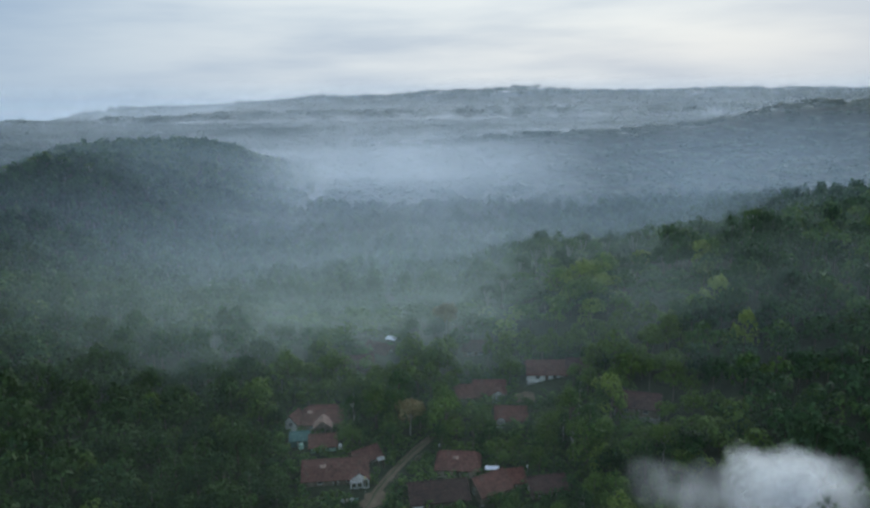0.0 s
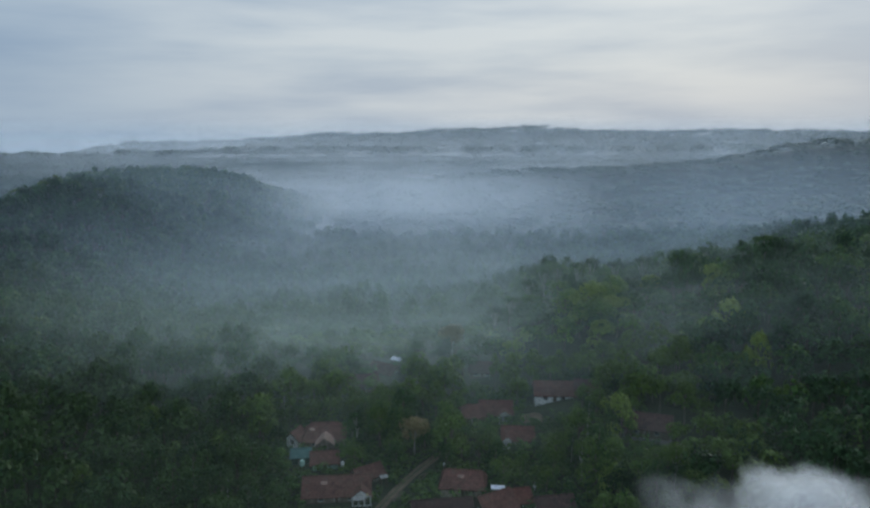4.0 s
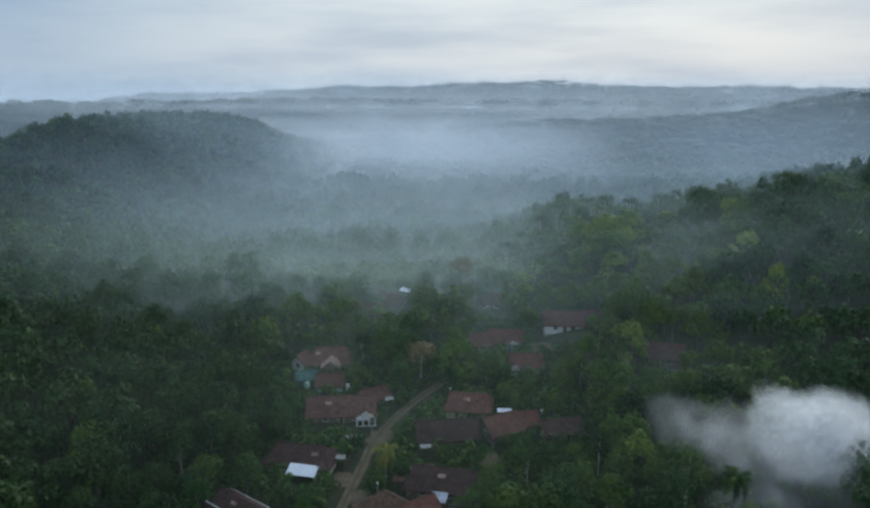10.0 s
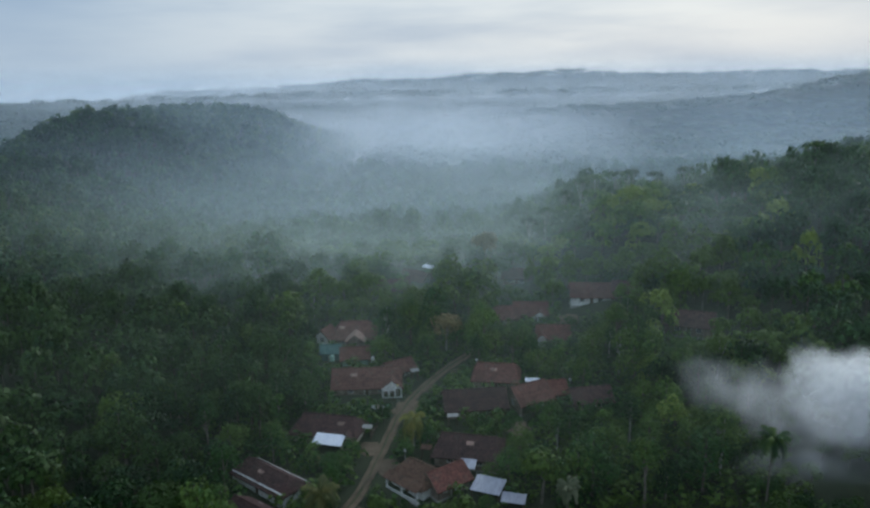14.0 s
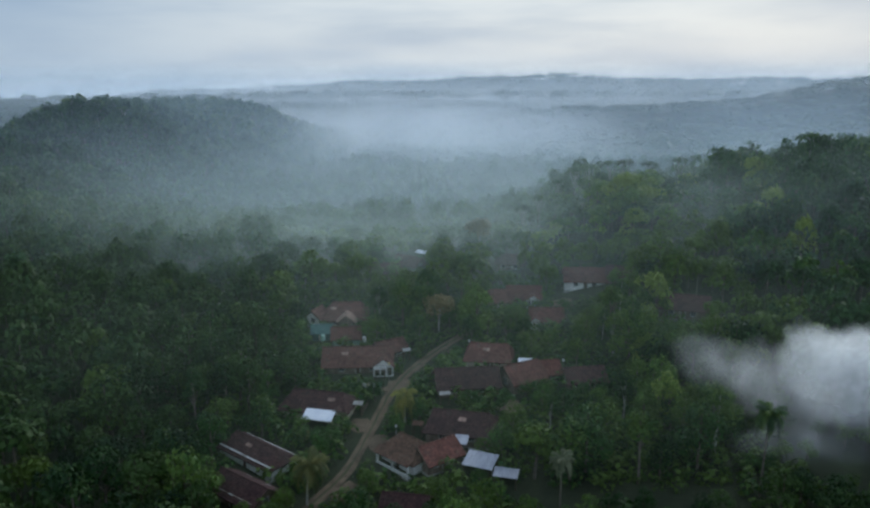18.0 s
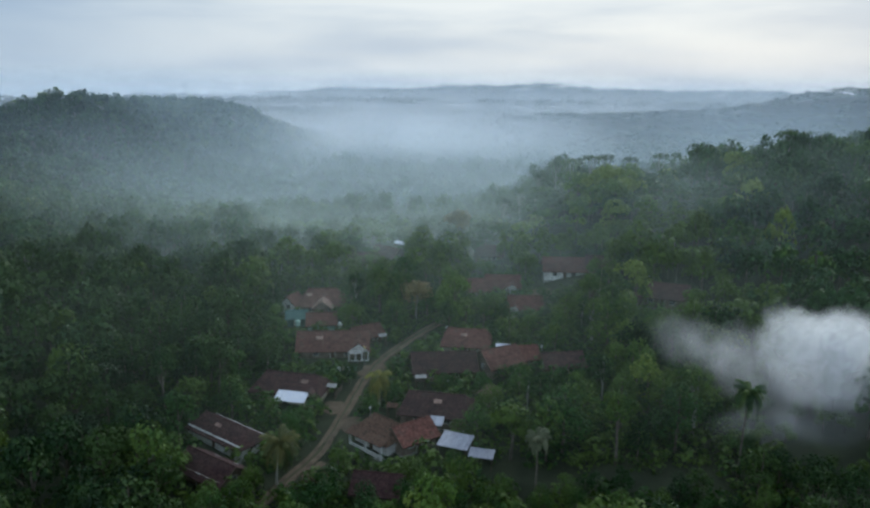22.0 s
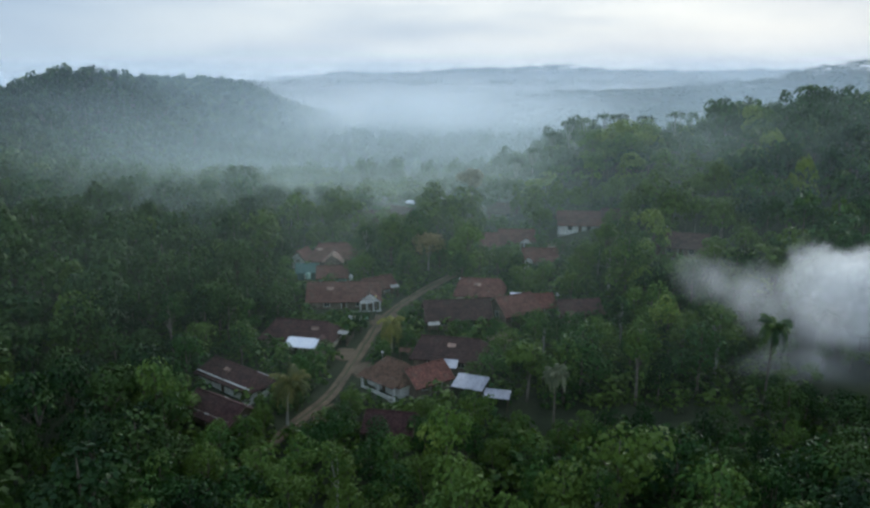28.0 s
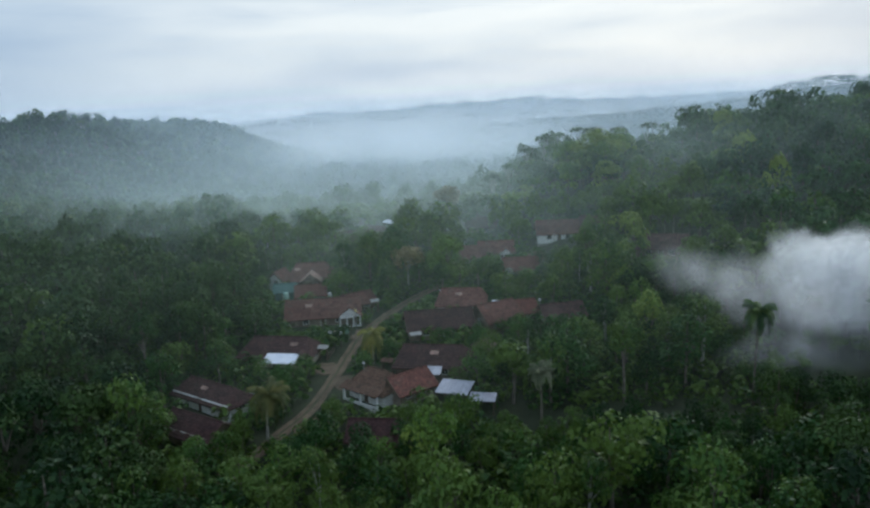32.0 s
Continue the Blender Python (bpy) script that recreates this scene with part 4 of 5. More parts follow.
def tree_kind(seed, height, width, count, size, leaf, bark=None, tall=0.55, label="", category="tree", group="", limbs=4, flat=False):
    """A broad-leaved tree as a thing with trunk, limbs and crown, at the origin."""
    rng = np.random.default_rng(seed)
    lobes = umbrella_lobes(rng, height, width) if flat else crown_lobes(rng, height, width, tall)
    e = new("tree")
    tagged(e, label, category, group)
    bm = bmesh.new()
    bend = rng.normal(size=2) * 0.3
    tube(bm, [(0, 0, -0.8), (bend[0] * 0.3, bend[1] * 0.3, height * 0.3), (bend[0], bend[1], height * 0.6), (bend[0], bend[1], height * 0.88)], [0.028 * height, 0.02 * height, 0.014 * height, 0.004 * height], 7)
    part("trunk", bm, bark or M_BARK, e)
    for l in lobes[1:1 + limbs]:
        bm = bmesh.new()
        tube(bm, [(bend[0] * 0.6, bend[1] * 0.6, height * 0.42), (l[0] * 0.5, l[1] * 0.5, (height * 0.45 + l[2]) / 2), (l[0], l[1], l[2])], [0.011 * height, 0.008 * height, 0.003 * height], 5)
        part("limb", bm, bark or M_BARK, e)
    crown = new("crown", raw_mesh("crown", *leaf_cloud(rng, lobes, count, size), leaf))
    crown.parent = e
    return e


def frond_mesh(length, droop, width, rng, leaflets=24):
    """One feathered palm frond that arches out along x, its leaflets hanging from the rib."""
    bm = bmesh.new()
    pts = []
    for k in range(8):
        u = k / 7
        pts.append((length * (u - 0.30 * u ** 3 * droop), 0, length * (0.40 * u - droop * 0.85 * u ** 2.2)))
    tube(bm, pts, [0.06, 0.055, 0.05, 0.04, 0.032, 0.025, 0.018, 0.01], 4)
    for side in (-1, 1):
        for k in range(leaflets):
            u = 0.14 + 0.85 * k / (leaflets - 1)
            i = min(int(u * 7), 6)
            p = Vector(pts[i]).lerp(Vector(pts[i + 1]), u * 7 - i)
            along = (Vector(pts[i + 1]) - Vector(pts[i])).normalized()
            w = width * math.sin(math.pi * min(1, 0.18 + 0.8 * u)) ** 0.6 * (0.8 + 0.4 * rng.random())
            hang = 0.5 + 0.6 * rng.random()
            tip = p + along * 0.55 * w + Vector((0, side * w * 0.75, -hang * w))
            knee = p.lerp(tip, 0.5) + Vector((0, 0, 0.14 * w))
            q = along * 0.055
            a = [bm.verts.new(v) for v in (p - q, p + q, knee + q, knee - q)]
            c = bm.verts.new(tip)
            bm.faces.new(a)
            bm.faces.new((a[3], a[2], c))
    return bm


def palm(label, at, height, frond, leaf, count=15, lean=(0, 0), droop=1.0, bark=None, seed=1):
    rng = random.Random(seed)
    e = new("palm_tree")
    e.matrix_world = pose(at[0], at[1], ground_z(*at), 0, 0, rng.random() * 360)
    tagged(e, label, "palm", "palms in the village")
    bm = bmesh.new()
    tube(bm, [(lean[0] * u * u, lean[1] * u * u, height * u - 0.5 * (u == 0)) for u in (0, 0.15, 0.35, 0.6, 0.85, 1)], [0.24, 0.17, 0.14, 0.12, 0.11, 0.10], 8)
    part("trunk", bm, bark or M_PALE_BARK, e)
    bm = bmesh.new()
    bmesh.ops.create_icosphere(bm, subdivisions=2, radius=0.28, matrix=Matrix.Translation((lean[0], lean[1], height)) @ Matrix.Diagonal((1, 1, 1.3, 1)))
    part("crown_heart", bm, leaf, e)
    kinds = [frond_mesh(frond, d * droop, frond * 0.3, rng) for d in (0.5, 1.0, 1.5)]
    meshes = []
    for bm in kinds:
        me = bpy.data.meshes.new("frond")
        bm.to_mesh(me)
        bm.free()
        me.materials.append(leaf)
        meshes.append(me)
    for k in range(count):
        f = new("frond", meshes[k % 3])
        f.parent = e
        f.matrix_local = Matrix.Translation((lean[0], lean[1], height)) @ pose(0, 0, 0, 0, rng.uniform(-22, 10) if k % 3 else rng.uniform(-50, -15), k * 137.5 + rng.uniform(-12, 12))
    return e


def height_limit(x, y):
    """How tall a plant may grow here without standing over the roofs, the track and their open yards."""
    rho, ang = math.hypot(x, y), math.atan2(x, y)
    lim = 30.0
    # a bare shaded gully below the yards, with low growth before it
    if 9 < x < 40 and 84.5 < y < 89.5:
        return 0.0
    if any(math.hypot(x - a, y - b) < r for a, b, r in YARDS):
        return 0.0
    if 43 < x < 74 and 86 < y < 106:
        lim = 3.5
    if 6 < x < 42 and 72 < y < 85:
        lim = 4.2 + 0.12 * (85 - y)
    for hx, hy, r, yaw, L, W, gz, hidden in HOUSES:
        c, s = math.cos(radians(yaw)), math.sin(radians(yaw))
        dx, dy = x - hx, y - hy
        u, v = abs(c * dx + s * dy) - L, abs(-s * dx + c * dy) - W
        out = math.hypot(max(u, 0), max(v, 0))
        if out < 0.8:
            return 0.0
        hr, ha = math.hypot(hx, hy), math.atan2(hx, hy)
        across = abs(ang - ha) * hr - r * 0.85
        gap = hr - W - rho
        if hidden:
            lim = min(lim, 9.0 if gap < 3 else 4.5 + 0.3 * gap) if across < 1.5 and gap > -1 else lim
        elif across < 1.5 and gap > -1:
            top = gz + 2.3 + (max(0.1, (38 - gz) / hr - 0.02)) * max(gap, 0) + max(across, 0) * 2
            lim = min(lim, top - ground_z(x, y))
        elif out < 3.5:
            lim = min(lim, 7.0)
    for p in LINE:
        d = math.hypot(p.x - x, p.y - y)
        if not 86 < p.y < 138:
            continue
        if d < 1.6:
            return 0.0
        pr, pa = math.hypot(p.x, p.y), math.atan2(p.x, p.y)
        gap = pr - rho
        if abs(ang - pa) * pr < 2.0 and gap > 0:
            lim = min(lim, (38 - ground_z(p.x, p.y)) / pr * 0.92 * gap + ground_z(p.x, p.y) - ground_z(x, y) + 0.3)
    return lim


def scatter(rng, x0, x1, y0, y1, step):
    for j in range(int((y1 - y0) / step)):
        for i in range(int((x1 - x0) / step)):
            yield x0 + step * (i + 0.5 * (j % 2) + rng.uniform(-0.38, 0.38)), y0 + step * (j + rng.uniform(-0.38, 0.38))


prng = random.Random(5)
BROAD = [tree_kind(k, 8.0, 6.4, 950, 0.22, M_LEAF, tall=0.62, label="broad-leaved forest tree with dense dark-green crown", group="forest trees") for k in range(5)]
TALL = [tree_kind(20 + k, 11.0, 6.0, 950, 0.22, M_LEAF, M_PALE_BARK if k == 0 else None, 0.45, "tall slender forest tree with dark-green crown", group="forest trees") for k in range(3)]
FRESH = [tree_kind(64 + k, 8.0, 6.0, 900, 0.22, M_LEAF_FRESH, tall=0.6, label="tree with a fresh mid-green crown", group="forest trees") for k in range(2)]
BUSH = [tree_kind(40 + k, 2.4, 3.0, 240, 0.16, M_LEAF, tall=0.85, label="low green shrub in a village yard", category="shrub", group="yard shrubs", limbs=2) for k in range(3)]
LIGHT = [tree_kind(60 + k, 8.0, 6.2, 900, 0.22, M_LEAF_BRIGHT, tall=0.65, label="tree with bright yellow-green crown", group="forest trees") for k in range(2)]
DIMMED = [tree_kind(80 + k, 8.6, 6.2, 900, 0.22, M_LEAF_DIMMED, tall=0.62, label="forest tree with dark dense crown, deepened for corner dimming", group="forest trees") for k in range(2)]
SLIM = [tree_kind(85 + k, 11.0, 3.6, 520, 0.20, M_LEAF, M_PALE_BARK if k else M_BARK, 0.5, "slender tree with a pale trunk and narrow crown", group="forest trees", limbs=5) for k in range(2)]
used = set()
near_things, joined, joined_dimmed = 0, [], []


def put(kind, x, y, s, sz=None):
    m = pose(x, y, ground_z(x, y) - 0.1, 0, 0, prng.random() * 360)
    if kind not in used:
        used.add(kind)
        ob = kind
    else:
        ob = copy_thing(kind, m)
    ob.matrix_world = m @ Matrix.Diagonal((s, s, sz or s, 1))
    return ob


# single trees that stand out
palm("coconut palm with drooping brownish fronds beside the track", (-18.6, 86.6), 5.8, 3.2, M_LEAF_PALM, 22, (0.3, -0.5), 1.1, seed=3)
palm("short palm with drooping yellow-green fronds by the track", (-6.6, 107.2), 4.6, 2.7, M_LEAF_YELLOW, 24, (0.2, 0), 1.5, seed=4)
palm("dark coconut palm standing in drifting smoke", (42.0, 88.5), 12.2, 2.7, M_LEAF, 20, (0.2, 0.3), 1.2, M_BARK, seed=5)
palm("grey-green palm with a dense round head", (14.6, 84.8), 8.0, 1.9, M_LEAF_DULL, 30, (0, 0), 1.2, M_BARK, seed=6)
rust = tree_kind(91, 9.0, 6.8, 900, 0.28, M_LEAF_RUST, M_PALE_BARK, 0.42, "tree with rust-brown leaves and a pale straight trunk")
put(rust, -1.3, 140.0, 0.95)
put(rust, 9.0, 191.0, 1.0, 1.25)
HOUSES.append((-1.3, 139.0, 2.2, 0, 1.0, 0.6, ground_z(-1.3, 139.0) - 1.0, False))
palm("small dark palm with spread fronds before a white roof", (-19.9, 100.2), 1.9, 1.3, M_LEAF_PALM, 11, (0, 0.2), 0.9, M_BARK, seed=9)
HOUSES.append((-18.6, 86.0, 2.0, 0, 0.8, 0.6, ground_z(-18.6, 86.0) + 0.5, False))
HOUSES.append((-6.6, 106.4, 2.0, 0, 0.8, 0.6, ground_z(-6.6, 106.4) + 0.5, False))
# open ground where the smoke rises, and low growth before it
HOUSES.append((52.0, 92.6, 11.0, 0, 1.5, 1.0, ground_z(52.0, 92.6) + 0.2, False))
HOUSES.append((62.0, 95.0, 8.0, 0, 0.8, 0.8, ground_z(62.0, 95.0) + 2.0, False))
HOUSES.append((42.6, 88.0, 2.5, 0, 0.8, 0.6, ground_z(42.6, 88.0) + 6.5, False))
HOUSES.append((14.6, 84.3, 2.0, 0, 0.8, 0.6, ground_z(14.6, 84.3) + 2.5, False))
HOUSES.append((12.2, 92.0, 1.5, 0, 0.8, 0.6, ground_z(12.2, 92.0) + 1.0, False))
tall_pale = tree_kind(92, 9.0, 6.5, 460, 0.36, M_LEAF, M_BARK, 0.45, "tall tree with a pale bare trunk beside zinc roofs")
put(tall_pale, 12.2, 92.5, 1.0)
for k, (x, y, h) in enumerate([(46, 193, 17), (51, 197, 15), (41, 198, 14), (56, 203, 15), (48, 186, 15), (43, 188, 13), (52, 190, 14), (46, 180, 12), (38, 184, 12), (55, 182, 12)]):
    put(LIGHT[k % 2], x * 0.96, y - 9, h / 8.0 * 0.74, h / 8.0 * 0.72)
put(LIGHT[0], 41, 138.5, 1.15, 1.25)
put(LIGHT[1], 33.5, 104, 0.8, 1.25)
put(LIGHT[1], -12, 137, 0.7)
for x, y, h in [(-71, 252, 15), (-31, 158, 8)]:
    bare = new("bare_tree")
    bare.matrix_world = pose(x, y, ground_z(x, y))
    tagged(bare, "tall bare tree with a thin pale trunk", "tree", "bare pale trees")
    bm = bmesh.new()
    tube(bm, [(0, 0, -0.5), (0.1, 0, h * 0.4), (0.25, 0.1, h * 0.75), (0.2, 0.1, h)], [0.18, 0.14, 0.10, 0.04], 6)
    part("trunk", bm, M_PALE_BARK, bare)
    for k in range(4):
        a = k * 1.7
        bm = bmesh.new()
        tube(bm, [(0.2, 0.1, h * (0.7 + 0.06 * k)), (0.2 + math.cos(a), 0.1 + math.sin(a), h * (0.76 + 0.06 * k))], [0.06, 0.02], 4)
        part("limb", bm, M_PALE_BARK, bare)

UMBRELLA = [tree_kind(70 + k, 13.0, 7.0, 210, 0.34, M_LEAF, M_PALE_BARK, label="tall tree with a flat spreading crown on the ridge", group="ridge trees", limbs=6, flat=True) for k in range(2)]
for k, (x, y, sc) in enumerate([(27, 207, 0.8), (33, 211, 0.86), (38, 214, 0.92), (43, 219, 0.86), (48, 214, 0.9), (54, 222, 0.95), (60, 217, 0.86), (70, 221, 0.92), (84, 219, 0.95), (-190, 385, 1.05), (-177, 389, 1.0), (-203, 383, 1.1), (-165, 392, 0.95), (-214, 390, 0.95), (-196, 380, 0.9), (22, 203, 0.8), (104, 214, 1.2)]):
    put(UMBRELLA[k % 2], x, y, sc)
cells = list(scatter(prng, -62, 66, 44, 172, 4.9))
cells.sort(key=lambda p: math.hypot(p[0] - 2, p[1] - 100))
for x, y in cells:
    if abs(x) > y * 0.62 + 8:
        continue
    lim = height_limit(x, y)
    if lim < 0.9:
        continue
    h = prng.uniform(5.5, 12.0)
    if lim < 3.2:
        kind, s = prng.choice(BUSH), min(lim, prng.uniform(1.6, 3.0)) / 2.4
        sz = s
    else:
        h = min(h, lim)
        tall = h > 8.5 and prng.random() < 0.4
        kind = prng.choice(TALL) if tall else prng.choice(BROAD)
        pick = prng.random()
        if pick < 0.06 and x > -14:
            kind, tall = prng.choice(LIGHT), False
        elif pick < 0.34:
            kind, tall = prng.choice(FRESH), False
        # deeper leaf colour towards left and lower right stands in for lens vignetting
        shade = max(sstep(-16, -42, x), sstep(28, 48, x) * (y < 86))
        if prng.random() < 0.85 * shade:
            kind, tall = prng.choice(DIMMED), False
        elif h > 7.0 and y > 96 and prng.random() < 0.2:
            kind, tall, h = prng.choice(SLIM), True, min(h * 1.15, lim)
        sz = h / (11.0 if tall else 8.0)
        s = max(sz * prng.uniform(0.66, 1.0), 0.45)
    if near_things < 330:
        put(kind, x, y, s, sz)
        near_things += 1
    else:
        (joined_dimmed if kind in DIMMED else joined).append((x, y, s * (1 if kind not in BUSH else 0.4), sz))
for p in BROAD + TALL + BUSH + LIGHT + FRESH + DIMMED + SLIM:
    if p not in used:
        bpy.data.objects.remove(p)

# low yard shrubs, and the undergrowth that fills the gaps
shrubs = []
for x, y in scatter(prng, -45, 50, 70, 168, 2.1):
    lim = height_limit(x, y)
    if lim >= 0.5:
        shrubs.append((x, y, min(lim, prng.uniform(1.0, 2.8))))


def joined_plants(name, rows, kinds, mat, label, category):
    """Many plants as one mesh: rows of x, y, width scale, height scale."""
    vs, fs, base = [], [], 0
    for x, y, s, sz in rows:
        v, f = kinds[prng.randrange(len(kinds))]
        a = prng.random() * 6.283
        c, t = math.cos(a) * s, math.sin(a) * s
        q = np.empty_like(v)
        q[:, 0] = v[:, 0] * c - v[:, 1] * t + x
        q[:, 1] = v[:, 0] * t + v[:, 1] * c + y
        q[:, 2] = v[:, 2] * sz + ground_z(x, y)
        vs.append(q)
        fs.append(f + base)
        base += len(v)
    if vs:
        tagged(new(name, raw_mesh(name, np.concatenate(vs), np.concatenate(fs), mat)), label, category, kind="stuff")


def crown_kinds(seed, n, count, size, height=8.0, width=6.4, tall=0.62):
    out = []
    for k in range(n):
        g = np.random.default_rng(seed + k)
        out.append(leaf_cloud(g, crown_lobes(g, height, width, tall), count, size))
    return out


joined_plants("undergrowth", [(x, y, h * 0.5, h * 0.42) for x, y, h in shrubs], crown_kinds(300, 5, 46, 0.34, 2.4, 3.2, 0.9), M_LEAF, "mixed green undergrowth and yard plants between houses", "undergrowth")
joined_plants("forest", joined, crown_kinds(310, 6, 420, 0.34), M_LEAF, "dense dark-green broad-leaved forest round the village", "forest")
joined_plants("dark_forest", joined_dimmed, crown_kinds(318, 5, 420, 0.34), M_LEAF_DIMMED, "dense dark forest beside the village, deepened for corner dimming", "forest")
mid, far = [], []
for x, y in scatter(prng, -330, 330, 165, 470, 6.6):
    if abs(x) > y * 0.66 + 10 or (abs(x) < 62 and y < 172):
        continue
    if ground_z(x, y) < -40:
        continue
    lim = height_limit(x, y) if y < 215 and abs(x) < 60 else 30
    if lim < 3:
        continue
    h = min(prng.uniform(8, 15), lim)
    if -45 < x < 75 and 170 < y < 235:
        h = min(h, prng.uniform(5, 8.5))
    if abs(x - 9) < 5 and 180 < y < 191:
        continue
    mid.append((x, y, prng.uniform(0.95, 1.3), h / 8.0))
side = [(x, y, prng.uniform(0.9, 1.25), prng.uniform(8, 13) / 8.0) for x, y in scatter(prng, -135, 140, 60, 170, 6.4) if 62 <= abs(x) < y * 0.66 + 14]
# the left slope gets the same darkened leaves, fewer with distance
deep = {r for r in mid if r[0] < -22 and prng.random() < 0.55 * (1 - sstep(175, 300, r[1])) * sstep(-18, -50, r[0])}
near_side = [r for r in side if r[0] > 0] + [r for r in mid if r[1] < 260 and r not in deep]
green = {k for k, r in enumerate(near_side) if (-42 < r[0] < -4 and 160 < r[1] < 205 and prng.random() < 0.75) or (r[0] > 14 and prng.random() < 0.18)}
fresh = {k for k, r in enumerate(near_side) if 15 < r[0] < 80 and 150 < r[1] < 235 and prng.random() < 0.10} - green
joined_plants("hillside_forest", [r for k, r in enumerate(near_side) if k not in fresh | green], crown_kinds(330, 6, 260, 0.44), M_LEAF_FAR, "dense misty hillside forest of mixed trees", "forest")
joined_plants("side_forest", [r for r in side if r[0] <= 0] + sorted(deep), crown_kinds(332, 5, 260, 0.44), M_LEAF_DIMMED, "dark forest on the slope beside the valley, deepened for dimming", "forest")
joined_plants("fresh_forest", [near_side[k] for k in sorted(green)], crown_kinds(336, 5, 260, 0.42), M_LEAF_FRESH, "lighter green trees among the hillside forest", "forest")
joined_plants("bamboo_grove", [near_side[k] for k in sorted(fresh)], crown_kinds(335, 4, 260, 0.42), M_LEAF_BRIGHT, "yellow-green bamboo clumps scattered over the ridge", "bamboo")
under = [(x, y, prng.uniform(0.9, 1.2), prng.uniform(8, 12) / 8.0) for x, y in scatter(prng, -95, 95, -50, 60, 7.5) if y < 44 or abs(x) > 62]
joined_plants("near_forest", under, crown_kinds(338, 4, 60, 0.8), M_LEAF_FAR, "dense forest below the hillside", "forest")


def joined_trunks(name, rows, mat, label):
    """Tapered square trunks under joined crowns, as one mesh."""
    vs, fs = [], []
    for x, y, s, sz in rows:
        z, h, r = ground_z(x, y), 6.2 * sz, 0.15 * s
        k = len(vs)
        for zz, rr in ((z - 0.6, r), (z + h, r * 0.35)):
            vs += [(x - rr, y - rr, zz), (x + rr, y - rr, zz), (x + rr, y + rr, zz), (x - rr, y + rr, zz)]
        fs += [(k + i, k + (i + 1) % 4, k + 4 + (i + 1) % 4, k + 4 + i) for i in range(4)]
    tagged(new(name, raw_mesh(name, vs, fs, mat)), label, "tree trunks", kind="stuff")


joined_trunks("forest_trunks", joined + joined_dimmed + side + mid + under, M_BARK, "brown trunks of the dense forest trees")
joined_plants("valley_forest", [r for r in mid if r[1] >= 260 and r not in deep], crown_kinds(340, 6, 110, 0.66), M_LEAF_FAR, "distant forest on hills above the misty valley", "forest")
hill = [(x, y, prng.uniform(1.0, 1.5), prng.uniform(8, 13) / 8.0) for x, y in scatter(prng, -440, -70, 470, 700, 9)]
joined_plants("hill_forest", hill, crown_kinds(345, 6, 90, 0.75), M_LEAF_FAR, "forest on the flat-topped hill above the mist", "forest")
for x, y in scatter(prng, -1100, 1100, 470, 1500, 21):
    if abs(x) < y * 0.66 + 20 and not (-440 < x < -70 and y < 700):
        far.append((x, y, prng.uniform(2.4, 3.6), prng.uniform(0.8, 1.3)))
for x, y in scatter(prng, -2600, 2600, 1500, 3500, 60):
    if abs(x) < y * 0.66 + 60:
        far.append((x, y, prng.uniform(6, 9), prng.uniform(1.8, 3.2)))
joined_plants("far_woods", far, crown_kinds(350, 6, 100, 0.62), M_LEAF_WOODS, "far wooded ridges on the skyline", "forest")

# ---------------------------------------------------------------- mist and smoke
def mist_sheet(y, x0, x1, z_top, mat, sag=0.05):
    """A hanging veil of mist across the valley, bowed in plan, from below the ground to z_top."""
    vs, fs = [], []
    n = 40
    for k in range(n + 1):
        x = x0 + (x1 - x0) * k / n
        yy = y + sag * y * math.sin(3.1 * k / n + y) + 0.03 * y * noise.noise((k * 0.23, y, 0))
        vs += [(x, yy, -60), (x, yy, z_top)]
    fs = [(2 * k, 2 * k + 2, 2 * k + 3, 2 * k + 1) for k in range(n)]
    ob = tagged(new("mist", raw_mesh("mist", vs, fs, mat)), "thin drifting veil of pale morning mist", "mist", "mist banks", "stuff")
    return ob


# thin blue haze in the air over village and ridge
for y, alpha in [(82, 0.007), (97, 0.009), (112, 0.010), (128, 0.012)]:
    mist_sheet(y, -y, y, 36, mist_material("blue_haze", alpha, -0.1 * y, y * 1.3, 18, 33, 60, (0.56, 0.70, 0.58)))
for y, alpha in [(128, 0.008), (140, 0.016), (153, 0.038), (166, 0.062), (178, 0.066), (190, 0.070), (206, 0.070), (222, 0.064)]:
    mist_sheet(y, -y, y, 52, mist_material("blue_haze", alpha, 0.24 * y, y * 1.2, *((4, 26) if y < 150 else (17, 47)), 60, (0.56, 0.68, 0.65)))
for y, alpha in [(246, 0.064), (288, 0.068), (330, 0.072), (372, 0.070), (420, 0.066), (480, 0.06), (550, 0.055)]:
    mist_sheet(y, -y, y, 76, mist_material("hill_haze", alpha, 0.2 * y, y * 1.28, 26, 72, 90, (0.45, 0.56, 0.67)))
for y, alpha in [(640, 0.05), (800, 0.05), (1000, 0.08), (1250, 0.10), (1600, 0.11), (2100, 0.13), (2550, 0.14), (2800, 0.16)]:
    mist_sheet(y, -1.1 * y, 1.1 * y, 76, mist_material("far_haze", alpha, 0.0, y * 2.6, 8, 70, 300, (0.50, 0.58, 0.66)))
